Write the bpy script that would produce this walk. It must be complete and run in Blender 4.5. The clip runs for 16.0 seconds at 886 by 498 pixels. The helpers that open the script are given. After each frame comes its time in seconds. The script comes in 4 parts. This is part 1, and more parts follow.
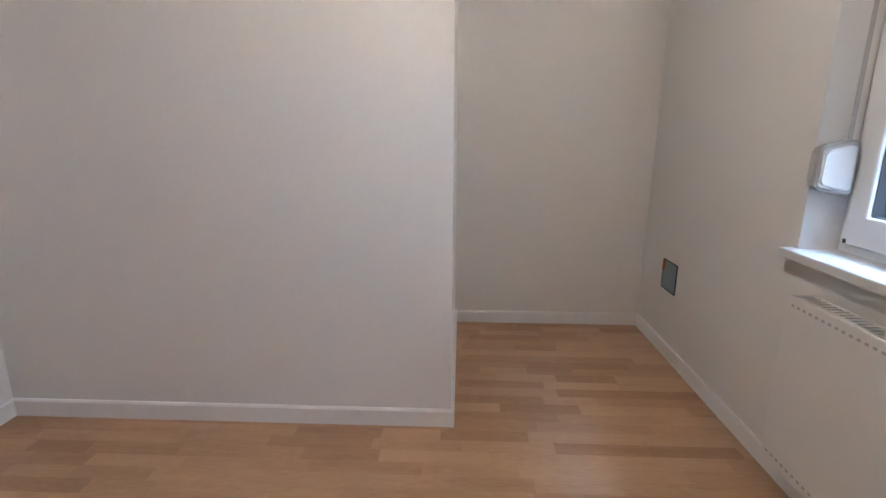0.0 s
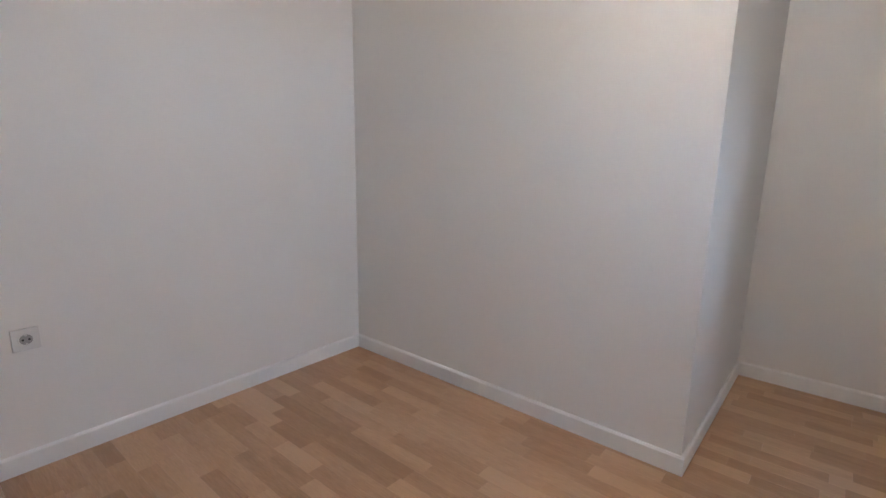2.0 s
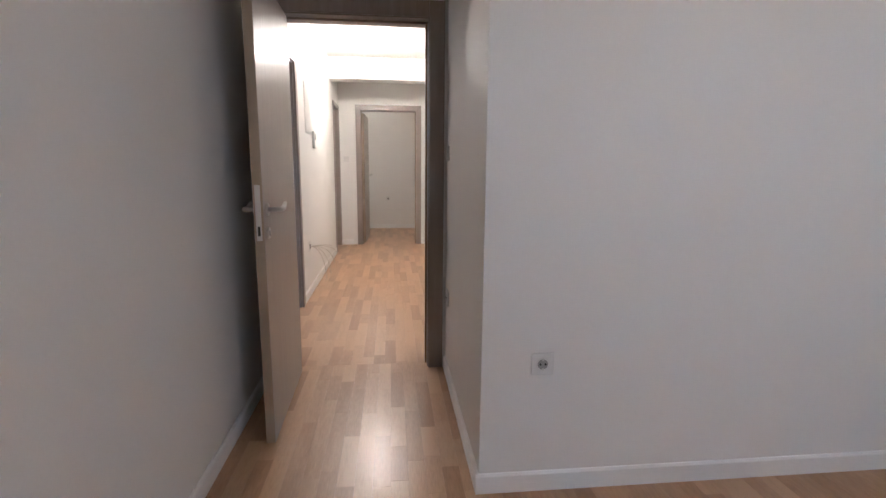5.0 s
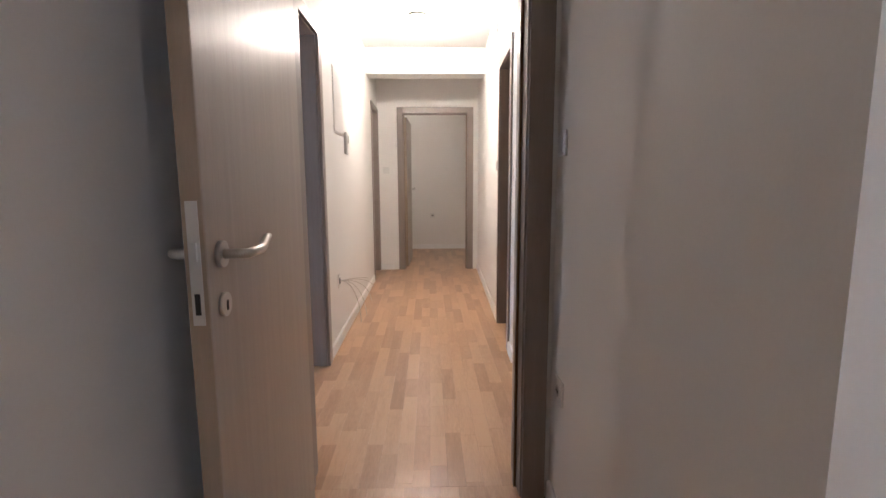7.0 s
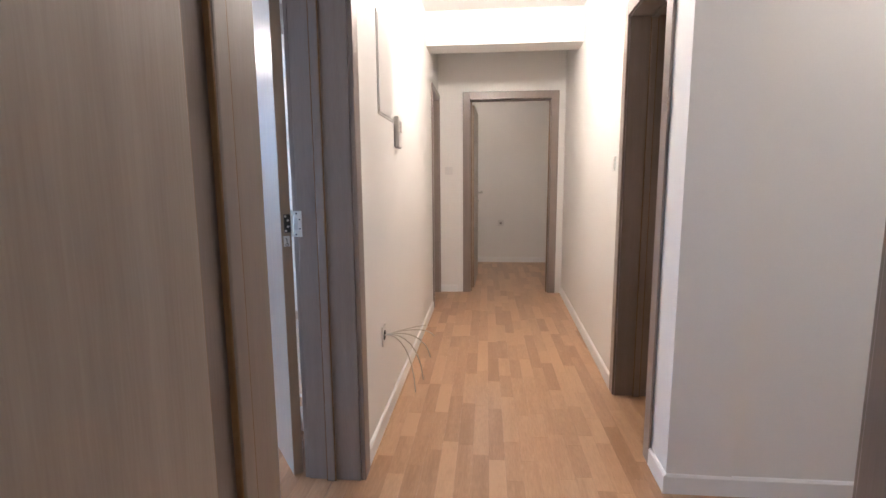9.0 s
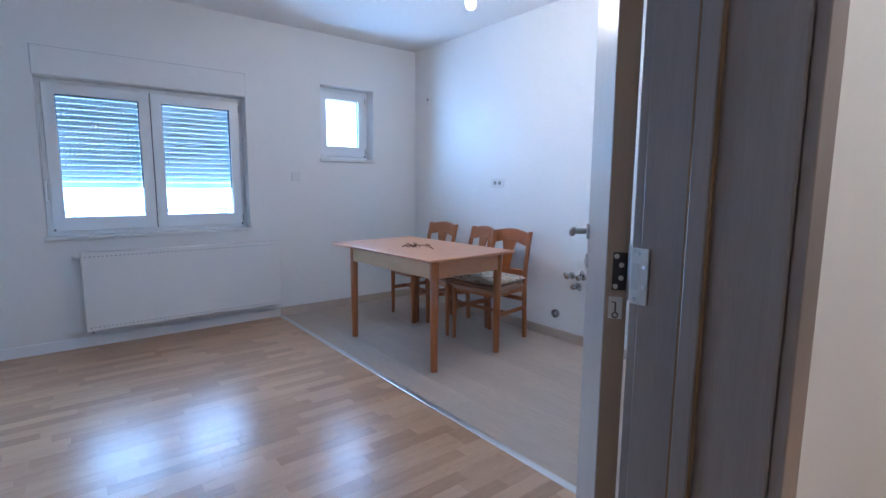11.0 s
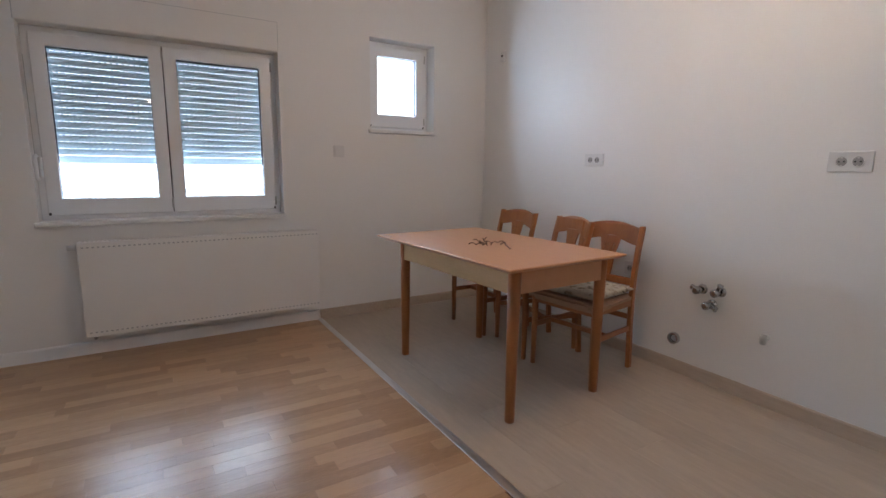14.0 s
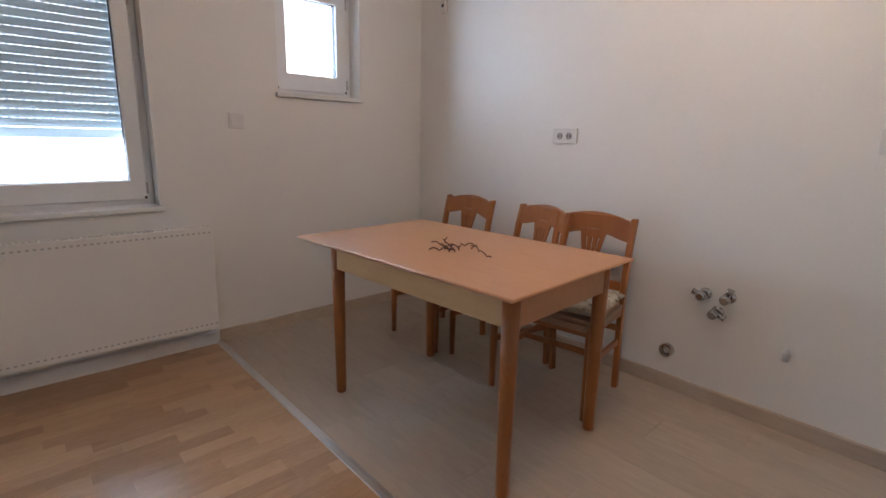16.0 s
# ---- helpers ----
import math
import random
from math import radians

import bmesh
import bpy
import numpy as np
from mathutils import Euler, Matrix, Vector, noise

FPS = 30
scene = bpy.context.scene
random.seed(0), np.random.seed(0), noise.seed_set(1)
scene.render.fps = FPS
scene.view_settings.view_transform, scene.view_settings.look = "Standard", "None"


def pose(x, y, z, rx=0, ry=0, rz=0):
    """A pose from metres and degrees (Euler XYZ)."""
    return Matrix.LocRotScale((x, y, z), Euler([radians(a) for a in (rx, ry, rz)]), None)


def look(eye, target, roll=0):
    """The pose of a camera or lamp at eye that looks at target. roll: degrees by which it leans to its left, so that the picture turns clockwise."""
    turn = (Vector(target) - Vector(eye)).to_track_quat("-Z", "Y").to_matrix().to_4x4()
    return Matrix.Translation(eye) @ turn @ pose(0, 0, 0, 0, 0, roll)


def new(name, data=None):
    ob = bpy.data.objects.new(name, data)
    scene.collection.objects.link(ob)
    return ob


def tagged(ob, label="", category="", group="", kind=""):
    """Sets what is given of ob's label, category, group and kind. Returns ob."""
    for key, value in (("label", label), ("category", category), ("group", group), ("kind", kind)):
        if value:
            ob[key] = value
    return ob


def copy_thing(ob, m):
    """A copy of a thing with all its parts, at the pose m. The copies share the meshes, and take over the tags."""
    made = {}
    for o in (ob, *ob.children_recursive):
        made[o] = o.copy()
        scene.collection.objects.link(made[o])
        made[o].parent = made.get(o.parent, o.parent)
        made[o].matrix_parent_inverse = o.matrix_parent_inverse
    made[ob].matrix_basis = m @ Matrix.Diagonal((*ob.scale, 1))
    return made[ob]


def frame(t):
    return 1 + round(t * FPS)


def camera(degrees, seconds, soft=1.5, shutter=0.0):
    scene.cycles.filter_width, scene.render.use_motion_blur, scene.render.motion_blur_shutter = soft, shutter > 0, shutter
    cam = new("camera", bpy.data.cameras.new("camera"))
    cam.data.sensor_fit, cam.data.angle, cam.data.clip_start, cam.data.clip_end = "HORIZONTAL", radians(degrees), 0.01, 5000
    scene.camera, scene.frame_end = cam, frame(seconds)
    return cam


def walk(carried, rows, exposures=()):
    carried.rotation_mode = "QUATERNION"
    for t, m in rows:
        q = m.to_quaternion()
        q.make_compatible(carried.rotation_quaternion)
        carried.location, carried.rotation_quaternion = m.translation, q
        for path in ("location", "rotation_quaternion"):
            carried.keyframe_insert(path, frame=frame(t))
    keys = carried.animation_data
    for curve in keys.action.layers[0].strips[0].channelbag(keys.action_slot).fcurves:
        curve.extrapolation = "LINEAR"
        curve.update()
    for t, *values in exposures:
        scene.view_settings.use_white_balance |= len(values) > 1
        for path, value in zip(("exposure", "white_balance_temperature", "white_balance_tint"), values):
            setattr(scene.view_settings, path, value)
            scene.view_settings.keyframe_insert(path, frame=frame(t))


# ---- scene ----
cam = camera(84.7, 16.0)
PATH = [
    (0, (-0.016, -1.931, 1.21), (1.927, -1.859, 0.74), 0.3),
    (0.5, (0.082, -2.035, 1.232), (2.006, -1.743, 0.767), 0.4),
    (1, (0.111, -2.108, 1.24), (1.963, -1.482, 0.817), 0.3),
    (1.5, (0.01, -2.192, 1.249), (1.726, -1.246, 0.849), 0.6),
    (2, (-0.082, -2.264, 1.223), (1.421, -1.008, 0.824), 0.9),
    (2.5, (-0.167, -2.249, 1.21), (1.181, -0.825, 0.819), 0.9),
    (3, (-0.335, -2.246, 1.244), (0.874, -0.7, 0.863), 0.8),
    (3.5, (-0.35, -2.18, 1.227), (0.585, -0.457, 0.833), 0.2),
    (4, (-0.36, -2.042, 1.218), (0.259, -0.182, 0.822), 0.5),
    (4.5, (-0.319, -1.834, 1.248), (0.034, 0.101, 0.884), 0.4),
    (5, (-0.321, -1.656, 1.237), (-0.113, 0.303, 0.896), 0.5),
    (5.2, (-0.352, -1.561, 1.229), (-0.141, 0.399, 0.89), 0.6),
    (7.5, (-0.462, -0.177, 1.183), (-0.43, 1.804, 0.909), -0.4),
    (8, (-0.509, 0.119, 1.218), (-0.393, 2.096, 0.938), -0.4),
    (10.5, (-0.796, 1.57, 1.203), (-2.045, 3.111, 0.953), 0.1),
    (11, (-0.879, 1.749, 1.205), (-2.436, 2.977, 0.945), 0.4),
    (11.5, (-0.927, 1.831, 1.198), (-2.632, 2.832, 0.9), 0.8),
    (12, (-1.031, 1.96, 1.175), (-2.863, 2.695, 0.853), 1.4),
    (12.5, (-1.122, 2.01, 1.184), (-3.013, 2.586, 0.883), 1.2),
    (13, (-1.279, 2.09, 1.161), (-3.169, 2.676, 0.877), 0.5),
    (13.5, (-1.469, 2.178, 1.185), (-3.313, 2.894, 0.886), 0.6),
    (14, (-1.658, 2.221, 1.174), (-3.344, 3.242, 0.839), 0.7),
    (14.5, (-1.862, 2.233, 1.189), (-3.326, 3.551, 0.841), 0.5),
    (15, (-2.02, 2.265, 1.192), (-3.325, 3.738, 0.839), 0.4),
    (15.5, (-2.2, 2.349, 1.172), (-3.523, 3.797, 0.782), 0.7),
    (16, (-2.368, 2.451, 1.187), (-3.814, 3.762, 0.754), 1.2),
]
EXPOSURES = [
    (0.0, 0.56, 5480, 13),
    (1.5, 0.55, 5350, 12),
    (3.0, 0.46, 5340, 12),
    (5.0, 0.44, 5280, 13),
    (7.5, 0.28, 5560, 16),
    (8.0, 0.38, 5580, 16),
    (10.5, -0.18, 5050, 14),
    (11.0, -0.28, 4800, 12),
    (11.5, -0.32, 4720, 12),
    (12.5, -0.56, 4750, 11),
    (13.0, -0.70, 5450, 15),
    (13.5, -0.78, 6150, 18),
    (14.5, -0.80, 7150, 20),
    (16.0, -0.76, 7200, 22),
]
walk(cam, [(t, look(eye, target, roll)) for t, eye, target, roll in PATH], EXPOSURES)

# ---- world and large lights ----
world = bpy.data.worlds.new("overcast_sky")
scene.world = world
world.use_nodes = True
wn = world.node_tree.nodes
sky = wn.new("ShaderNodeTexSky")
sky.sky_type = "NISHITA"
sky.sun_disc = False
sky.sun_elevation = radians(38)
sky.sun_rotation = radians(200)
sky.air_density, sky.dust_density = 1.0, 3.0
wn["Background"].inputs["Strength"].default_value = 0.15
world.node_tree.links.new(sky.outputs["Color"], wn["Background"].inputs["Color"])

sun = new("sun", bpy.data.lights.new("sun", "SUN"))
sun.data.energy, sun.data.angle, sun.data.color = 1.0, radians(15), (1.0, 0.96, 0.9)
sun.matrix_world = look((0, 0, 20), (-6, 8, 0))


def window_light(x, y, z, target, width, height, watts):
    """Daylight that stands in the opening of a window, outside its pane."""
    lamp = new("window_daylight", bpy.data.lights.new("window_daylight", "AREA"))
    lamp.data.shape, lamp.data.size, lamp.data.size_y = "RECTANGLE", width, height
    lamp.data.energy, lamp.data.color = watts, (0.50, 0.74, 1.0)
    lamp.matrix_world = look((x, y, z), target)
    return lamp


window_light(-5.56, 2.36, 1.37, (0, 2.36, 1.37), 1.36, 1.10, 210)
window_light(-5.56, 3.98, 1.78, (0, 3.98, 1.78), 0.5, 0.66, 52)
window_light(-5.56, 0.66, 1.0, (0, 0.66, 0.9), 0.68, 1.8, 88)
window_light(0.94, -3.95, 2.45, (1.05, -2.2, 0.55), 1.36, 0.60, 155)


def bulb_light(x, y, z, watts, color):
    lamp = new("bulb_light", bpy.data.lights.new("bulb_light", "POINT"))
    lamp.data.energy, lamp.data.color, lamp.data.shadow_soft_size = watts, color, 0.04
    lamp.location = (x, y, z)


WARM = (1.0, 0.81, 0.60)
bulb_light(-3.10, 3.69, 2.15, 31, WARM)
bulb_light(-0.53, 3.90, 2.43, 65, (1.0, 0.82, 0.60))
# unseen hall bulb, added to brighten the corridor's wall end and floor
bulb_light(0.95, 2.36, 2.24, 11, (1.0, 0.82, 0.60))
# made-up bulb out of view that fills the far room with warm light
bulb_light(-0.6, 7.0, 2.24, 8, (1.0, 0.78, 0.54))
bulb_light(1.05, -2.05, 2.28, 18, WARM)

# ---- materials ----


def material(name, color, rough=0.6, metal=0.0, spread=0.04, scale=6.0, bump=0.02, bump_scale=90.0, stretch=(1, 1, 1),
             darker=None, transmission=0.0, coat=0.0, pieces=""):
    """A surface with a coarse and a fine variation and a relief; pieces: how one piece differs from the next."""
    m = bpy.data.materials.new(name)
    m.use_nodes = True
    nt, b = m.node_tree, m.node_tree.nodes["Principled BSDF"]
    nodes, links = nt.nodes, nt.links
    geo = nodes.new("ShaderNodeNewGeometry")
    place = nodes.new("ShaderNodeMapping")
    place.inputs["Scale"].default_value = stretch
    links.new(geo.outputs["Position"], place.inputs["Vector"])
    rnd = None
    if pieces == "object":
        rnd = nodes.new("ShaderNodeObjectInfo").outputs["Random"]
    elif pieces == "island":
        rnd = geo.outputs["Random Per Island"]
    if rnd:
        shift = nodes.new("ShaderNodeVectorMath")
        shift.operation = "MULTIPLY"
        links.new(rnd, shift.inputs[0])
        shift.inputs[1].default_value = (37, 91, 53)
        links.new(shift.outputs[0], place.inputs["Location"])
    coarse = nodes.new("ShaderNodeTexNoise")
    coarse.inputs["Scale"].default_value, coarse.inputs["Detail"].default_value = scale, 3
    fine = nodes.new("ShaderNodeTexNoise")
    fine.inputs["Scale"].default_value, fine.inputs["Detail"].default_value = bump_scale, 3
    for n in (coarse, fine):
        links.new(place.outputs[0], n.inputs["Vector"])
    ramp = nodes.new("ShaderNodeValToRGB")
    dark = darker or tuple(c * (1 - 2.5 * spread) for c in color)
    ramp.color_ramp.elements[0].color, ramp.color_ramp.elements[1].color = (*dark, 1), (*color, 1)
    ramp.color_ramp.elements[0].position, ramp.color_ramp.elements[1].position = 0.3, 0.7
    mix = nodes.new("ShaderNodeMath")
    mix.operation = "MULTIPLY_ADD"
    links.new(fine.outputs["Fac"], mix.inputs[0])
    mix.inputs[1].default_value = 0.45
    add = nodes.new("ShaderNodeMath")
    add.operation = "MULTIPLY_ADD"
    links.new(coarse.outputs["Fac"], add.inputs[0])
    add.inputs[1].default_value = 0.6 if not rnd else 0.35
    add.inputs[2].default_value = 0.0
    if rnd:
        lift = nodes.new("ShaderNodeMath")
        lift.operation = "MULTIPLY_ADD"
        links.new(rnd, lift.inputs[0])
        lift.inputs[1].default_value, lift.inputs[2].default_value = (0.40, -0.07) if "oak" in name else (0.12, 0.06)
        links.new(lift.outputs[0], add.inputs[2])
    links.new(add.outputs[0], mix.inputs[2])
    links.new(mix.outputs[0], ramp.inputs["Fac"])
    links.new(ramp.outputs[0], b.inputs["Base Color"])
    b.inputs["Roughness"].default_value, b.inputs["Metallic"].default_value = rough, metal
    b.inputs["Coat Weight"].default_value = coat
    b.inputs["Coat Roughness"].default_value = 0.2
    b.inputs["Transmission Weight"].default_value = transmission
    if bump:
        bm_ = nodes.new("ShaderNodeBump")
        bm_.inputs["Strength"].default_value, bm_.inputs["Distance"].default_value = bump, 0.01
        links.new(fine.outputs["Fac"], bm_.inputs["Height"])
        links.new(bm_.outputs[0], b.inputs["Normal"])
    return m


PAINT = material("white_wall_paint", (0.80, 0.785, 0.76), 0.62, spread=0.016, scale=1.6, bump=0.04, bump_scale=140)
SATIN = material("white_washable_satin_paint", (0.80, 0.785, 0.76), 0.47, spread=0.016, scale=1.6, bump=0.02, bump_scale=140)
CEIL = material("white_ceiling_paint", (0.82, 0.81, 0.79), 0.85, spread=0.01, scale=1.5, bump=0.04, bump_scale=120)
SKIRT = material("white_lacquer", (0.84, 0.835, 0.83), 0.35, spread=0.012, bump=0.01)
PVC = material("white_pvc", (0.82, 0.83, 0.84), 0.3, spread=0.01, bump=0.0)
SILL = material("white_stone_sill", (0.78, 0.77, 0.75), 0.3, spread=0.05, scale=9, bump=0.01)
OAK = dict(color=(0.54, 0.335, 0.195), darker=(0.355, 0.203, 0.108), rough=0.28, scale=5, bump=0.03, bump_scale=42, stretch=(5, 0.5, 5))
STAVE = material("oak_stave", pieces="object", **OAK)
STAVES = material("oak_staves", pieces="island", **OAK)
BED = material("oak_underlay", (0.22, 0.13, 0.07), 0.7, spread=0.1)
TILE = material("wood_look_tile", (0.54, 0.435, 0.34), 0.33, scale=2.4, darker=(0.42, 0.335, 0.26), bump=0.012, bump_scale=14,
                stretch=(0.6, 3.2, 3.2), pieces="object")
GROUT = material("grey_grout", (0.44, 0.37, 0.30), 0.9, spread=0.06)
FRAMEWOOD = material("grey_brown_laminate", (0.28, 0.232, 0.205), 0.32, scale=6, darker=(0.225, 0.184, 0.162), bump=0.03,
                     bump_scale=60, stretch=(6, 6, 0.35))
LEAFWOOD = material("pale_grey_brown_laminate", (0.40, 0.34, 0.29), 0.33, scale=6, darker=(0.32, 0.265, 0.22), bump=0.02,
                    bump_scale=60, stretch=(7, 7, 0.3))
EDGING = material("leaf_edge_veneer", (0.34, 0.26, 0.19), 0.45, spread=0.06, stretch=(6, 6, 0.4))
STEEL = material("brushed_steel", (0.62, 0.60, 0.57), 0.28, metal=1.0, spread=0.03, bump=0.01, bump_scale=200)
CHROME = material("chrome", (0.50, 0.50, 0.50), 0.12, metal=1.0, spread=0.01, bump=0.0)
ALU = material("aluminium_strip", (0.70, 0.70, 0.70), 0.35, metal=1.0, spread=0.04)
BEECH = material("stained_beech", (0.39, 0.138, 0.040), 0.33, scale=7, darker=(0.29, 0.092, 0.026), bump=0.02, bump_scale=70,
                 stretch=(4, 4, 0.7))
BEECHTOP = material("beech_table_top", (0.53, 0.262, 0.128), 0.42, scale=5, darker=(0.485, 0.23, 0.107), bump=0.01, bump_scale=60,
                    stretch=(0.7, 7, 4))
APRON = material("pale_beech", (0.61, 0.40, 0.20), 0.4, scale=6, darker=(0.53, 0.33, 0.155), bump=0.02, bump_scale=60, stretch=(0.6, 5, 5))
SEATPAD = material("brown_seat_fabric", (0.47, 0.29, 0.19), 0.9, spread=0.1, scale=20, bump=0.15, bump_scale=300)
SHUTTER = material("grey_shutter_slat", (0.68, 0.76, 0.79), 0.5, spread=0.03, bump=0.0)
PLASTIC = material("white_plastic", (0.71, 0.70, 0.68), 0.35, spread=0.01, bump=0.0)
GREYPLASTIC = material("grey_plastic", (0.48, 0.48, 0.47), 0.4, spread=0.03, bump=0.0)
WELL = material("socket_shade_and_display", (0.32, 0.31, 0.30), 0.5, spread=0.03, bump=0.0)
# flat grey: shadow line of the shutter box joints, and radiator slots
SEAM = material("joint_shadow_and_slot_grey", (0.50, 0.50, 0.51), 0.8, spread=0.05, bump=0.0)
AMBER = material("amber_rubber_seal", (0.21, 0.115, 0.045), 0.55, spread=0.06, bump=0.0)
DARK = material("dark_void", (0.03, 0.03, 0.03), 0.7, spread=0.05, bump=0.0)
BLUEBOX = material("blue_grey_box", (0.20, 0.29, 0.33), 0.5, spread=0.05)
RED = material("red_plastic", (0.40, 0.06, 0.04), 0.5, spread=0.05)
RUBBER = material("black_seal", (0.02, 0.02, 0.022), 0.6, spread=0.05, bump=0.0)
RADIATOR = material("white_enamel", (0.80, 0.79, 0.77), 0.28, spread=0.01, bump=0.0)
WIRE = material("brown_wire", (0.10, 0.035, 0.022), 0.75, spread=0.1, bump=0.0)
WHITEWIRE = material("white_cable", (0.55, 0.52, 0.48), 0.5, spread=0.04, bump=0.0)
BALCONYTILE = material("pale_balcony_tile", (0.62, 0.59, 0.55), 0.7, spread=0.12, scale=12)
RAILPAINT = material("pale_rail_paint", (0.55, 0.57, 0.58), 0.4, spread=0.03)
GROUND = material("gravel_ground", (0.30, 0.29, 0.26), 0.95, spread=0.15, scale=0.8)
INK = material("black_ink", (0.025, 0.025, 0.025), 0.6, spread=0.02, bump=0.0)


def translucent(m, share, color):
    """Let a little of the daylight behind a thin plastic sheet through."""
    n, l = m.node_tree.nodes, m.node_tree.links
    thin, mix = n.new("ShaderNodeBsdfTranslucent"), n.new("ShaderNodeMixShader")
    thin.inputs["Color"].default_value = (*color, 1)
    mix.inputs[0].default_value = share
    l.new(n["Principled BSDF"].outputs[0], mix.inputs[1])
    l.new(thin.outputs[0], mix.inputs[2])
    l.new(mix.outputs[0], n["Material Output"].inputs["Surface"])


translucent(SHUTTER, 0.035, (0.72, 0.82, 0.82))


def floral():
    m = bpy.data.materials.new("floral_cushion_fabric")
    m.use_nodes = True
    n, l = m.node_tree.nodes, m.node_tree.links
    b = n["Principled BSDF"]
    co = n.new("ShaderNodeNewGeometry")
    v = n.new("ShaderNodeTexVoronoi")
    v.inputs["Scale"].default_value = 26
    s = n.new("ShaderNodeTexNoise")
    s.inputs["Scale"].default_value, s.inputs["Detail"].default_value = 34, 4
    r = n.new("ShaderNodeValToRGB")
    e = r.color_ramp.elements
    e[0].position, e[0].color = 0.45, (0.10, 0.09, 0.06, 1)
    e[1].position, e[1].color = 0.76, (0.50, 0.44, 0.34, 1)
    mid = e.new(0.55)
    mid.color = (0.30, 0.22, 0.15, 1)
    warm = e.new(0.65)
    warm.color = (0.44, 0.37, 0.29, 1)
    mixv = n.new("ShaderNodeMath")
    mixv.operation = "MULTIPLY_ADD"
    l.new(co.outputs["Position"], v.inputs["Vector"])
    l.new(co.outputs["Position"], s.inputs["Vector"])
    l.new(v.outputs["Distance"], mixv.inputs[0])
    mixv.inputs[1].default_value = 0.35
    l.new(s.outputs["Fac"], mixv.inputs[2])
    l.new(mixv.outputs[0], r.inputs["Fac"])
    l.new(r.outputs[0], b.inputs["Base Color"])
    b.inputs["Roughness"].default_value = 0.95
    bump = n.new("ShaderNodeBump")
    bump.inputs["Strength"].default_value = 0.3
    bump.inputs["Distance"].default_value = 0.01
    l.new(s.outputs["Fac"], bump.inputs["Height"])
    l.new(bump.outputs[0], b.inputs["Normal"])
    return m


FLORAL = floral()


def glass():
    m = bpy.data.materials.new("window_glass")
    m.use_nodes = True
    n, l = m.node_tree.nodes, m.node_tree.links
    n.remove(n["Principled BSDF"])
    clear, shine, mix = n.new("ShaderNodeBsdfTransparent"), n.new("ShaderNodeBsdfGlossy"), n.new("ShaderNodeMixShader")
    clear.inputs["Color"].default_value = (0.93, 0.96, 0.97, 1)
    shine.inputs["Roughness"].default_value = 0.02
    fres = n.new("ShaderNodeFresnel")
    fres.inputs["IOR"].default_value = 1.45
    l.new(fres.outputs[0], mix.inputs[0])
    l.new(clear.outputs[0], mix.inputs[1])
    l.new(shine.outputs[0], mix.inputs[2])
    l.new(mix.outputs[0], n["Material Output"].inputs["Surface"])
    return m


GLASS = glass()


def glow(name, color, strength):
    m = bpy.data.materials.new(name)
    m.use_nodes = True
    b = m.node_tree.nodes["Principled BSDF"]
    b.inputs["Emission Color"].default_value = (*color, 1)
    b.inputs["Emission Strength"].default_value = strength
    return m


HAZE = glow("overcast_haze", (0.80, 0.91, 1.0), 7.0)
BULB = glow("lit_bulb", (1.0, 0.86, 0.68), 30)

# ---- mesh helpers ----


def box(bm, x0, x1, y0, y1, z0, z1, bevel=0.0):
    """One block, with rounded edges if wanted, added to bm."""
    m = Matrix.LocRotScale(((x0 + x1) / 2, (y0 + y1) / 2, (z0 + z1) / 2), None, (abs(x1 - x0), abs(y1 - y0), abs(z1 - z0)))
    made = bmesh.ops.create_cube(bm, size=1.0, matrix=m)["verts"]
    if bevel:
        edges = list({e for v in made for e in v.link_edges})
        bmesh.ops.bevel(bm, geom=edges, offset=bevel, segments=2, affect="EDGES", profile=0.5)
    return bm


def block(x0, x1, y0, y1, z0, z1, bevel=0.0):
    return box(bmesh.new(), x0, x1, y0, y1, z0, z1, bevel)


def tube(bm, points, radius, sides=10, cap=True):
    """A round bar along points; radius: one number, or one for each point."""
    points = [Vector(p) for p in points]
    radii = radius if isinstance(radius, (list, tuple)) else [radius] * len(points)
    rings = []
    side = None
    for i, p in enumerate(points):
        way = (points[min(i + 1, len(points) - 1)] - points[max(i - 1, 0)]).normalized()
        if side is None:
            side = way.orthogonal().normalized()
        side = (side - way * side.dot(way)).normalized()
        other = way.cross(side)
        rings.append([bm.verts.new(p + radii[i] * (math.cos(a) * side + math.sin(a) * other))
                      for a in (2 * math.pi * k / sides for k in range(sides))])
    for a, b in zip(rings, rings[1:]):
        for k in range(sides):
            f = bm.faces.new((a[k], a[(k + 1) % sides], b[(k + 1) % sides], b[k]))
            f.smooth = True
    if cap:
        bm.faces.new(list(reversed(rings[0])))
        bm.faces.new(rings[-1])
    return bm


def lathe(profile, sides=24):
    """A turned shape about local -y: profile of (radius, distance out from the wall)."""
    bm = bmesh.new()
    rings = [[bm.verts.new((r_ * math.cos(a), -h, r_ * math.sin(a))) for a in (2 * math.pi * k / sides for k in range(sides))] for r_, h in profile]
    for a, b in zip(rings, rings[1:]):
        for k in range(sides):
            bm.faces.new((a[k], a[(k + 1) % sides], b[(k + 1) % sides], b[k]))
    bm.faces.new(rings[0])
    bm.faces.new(rings[-1])
    bmesh.ops.recalc_face_normals(bm, faces=bm.faces)
    return bm


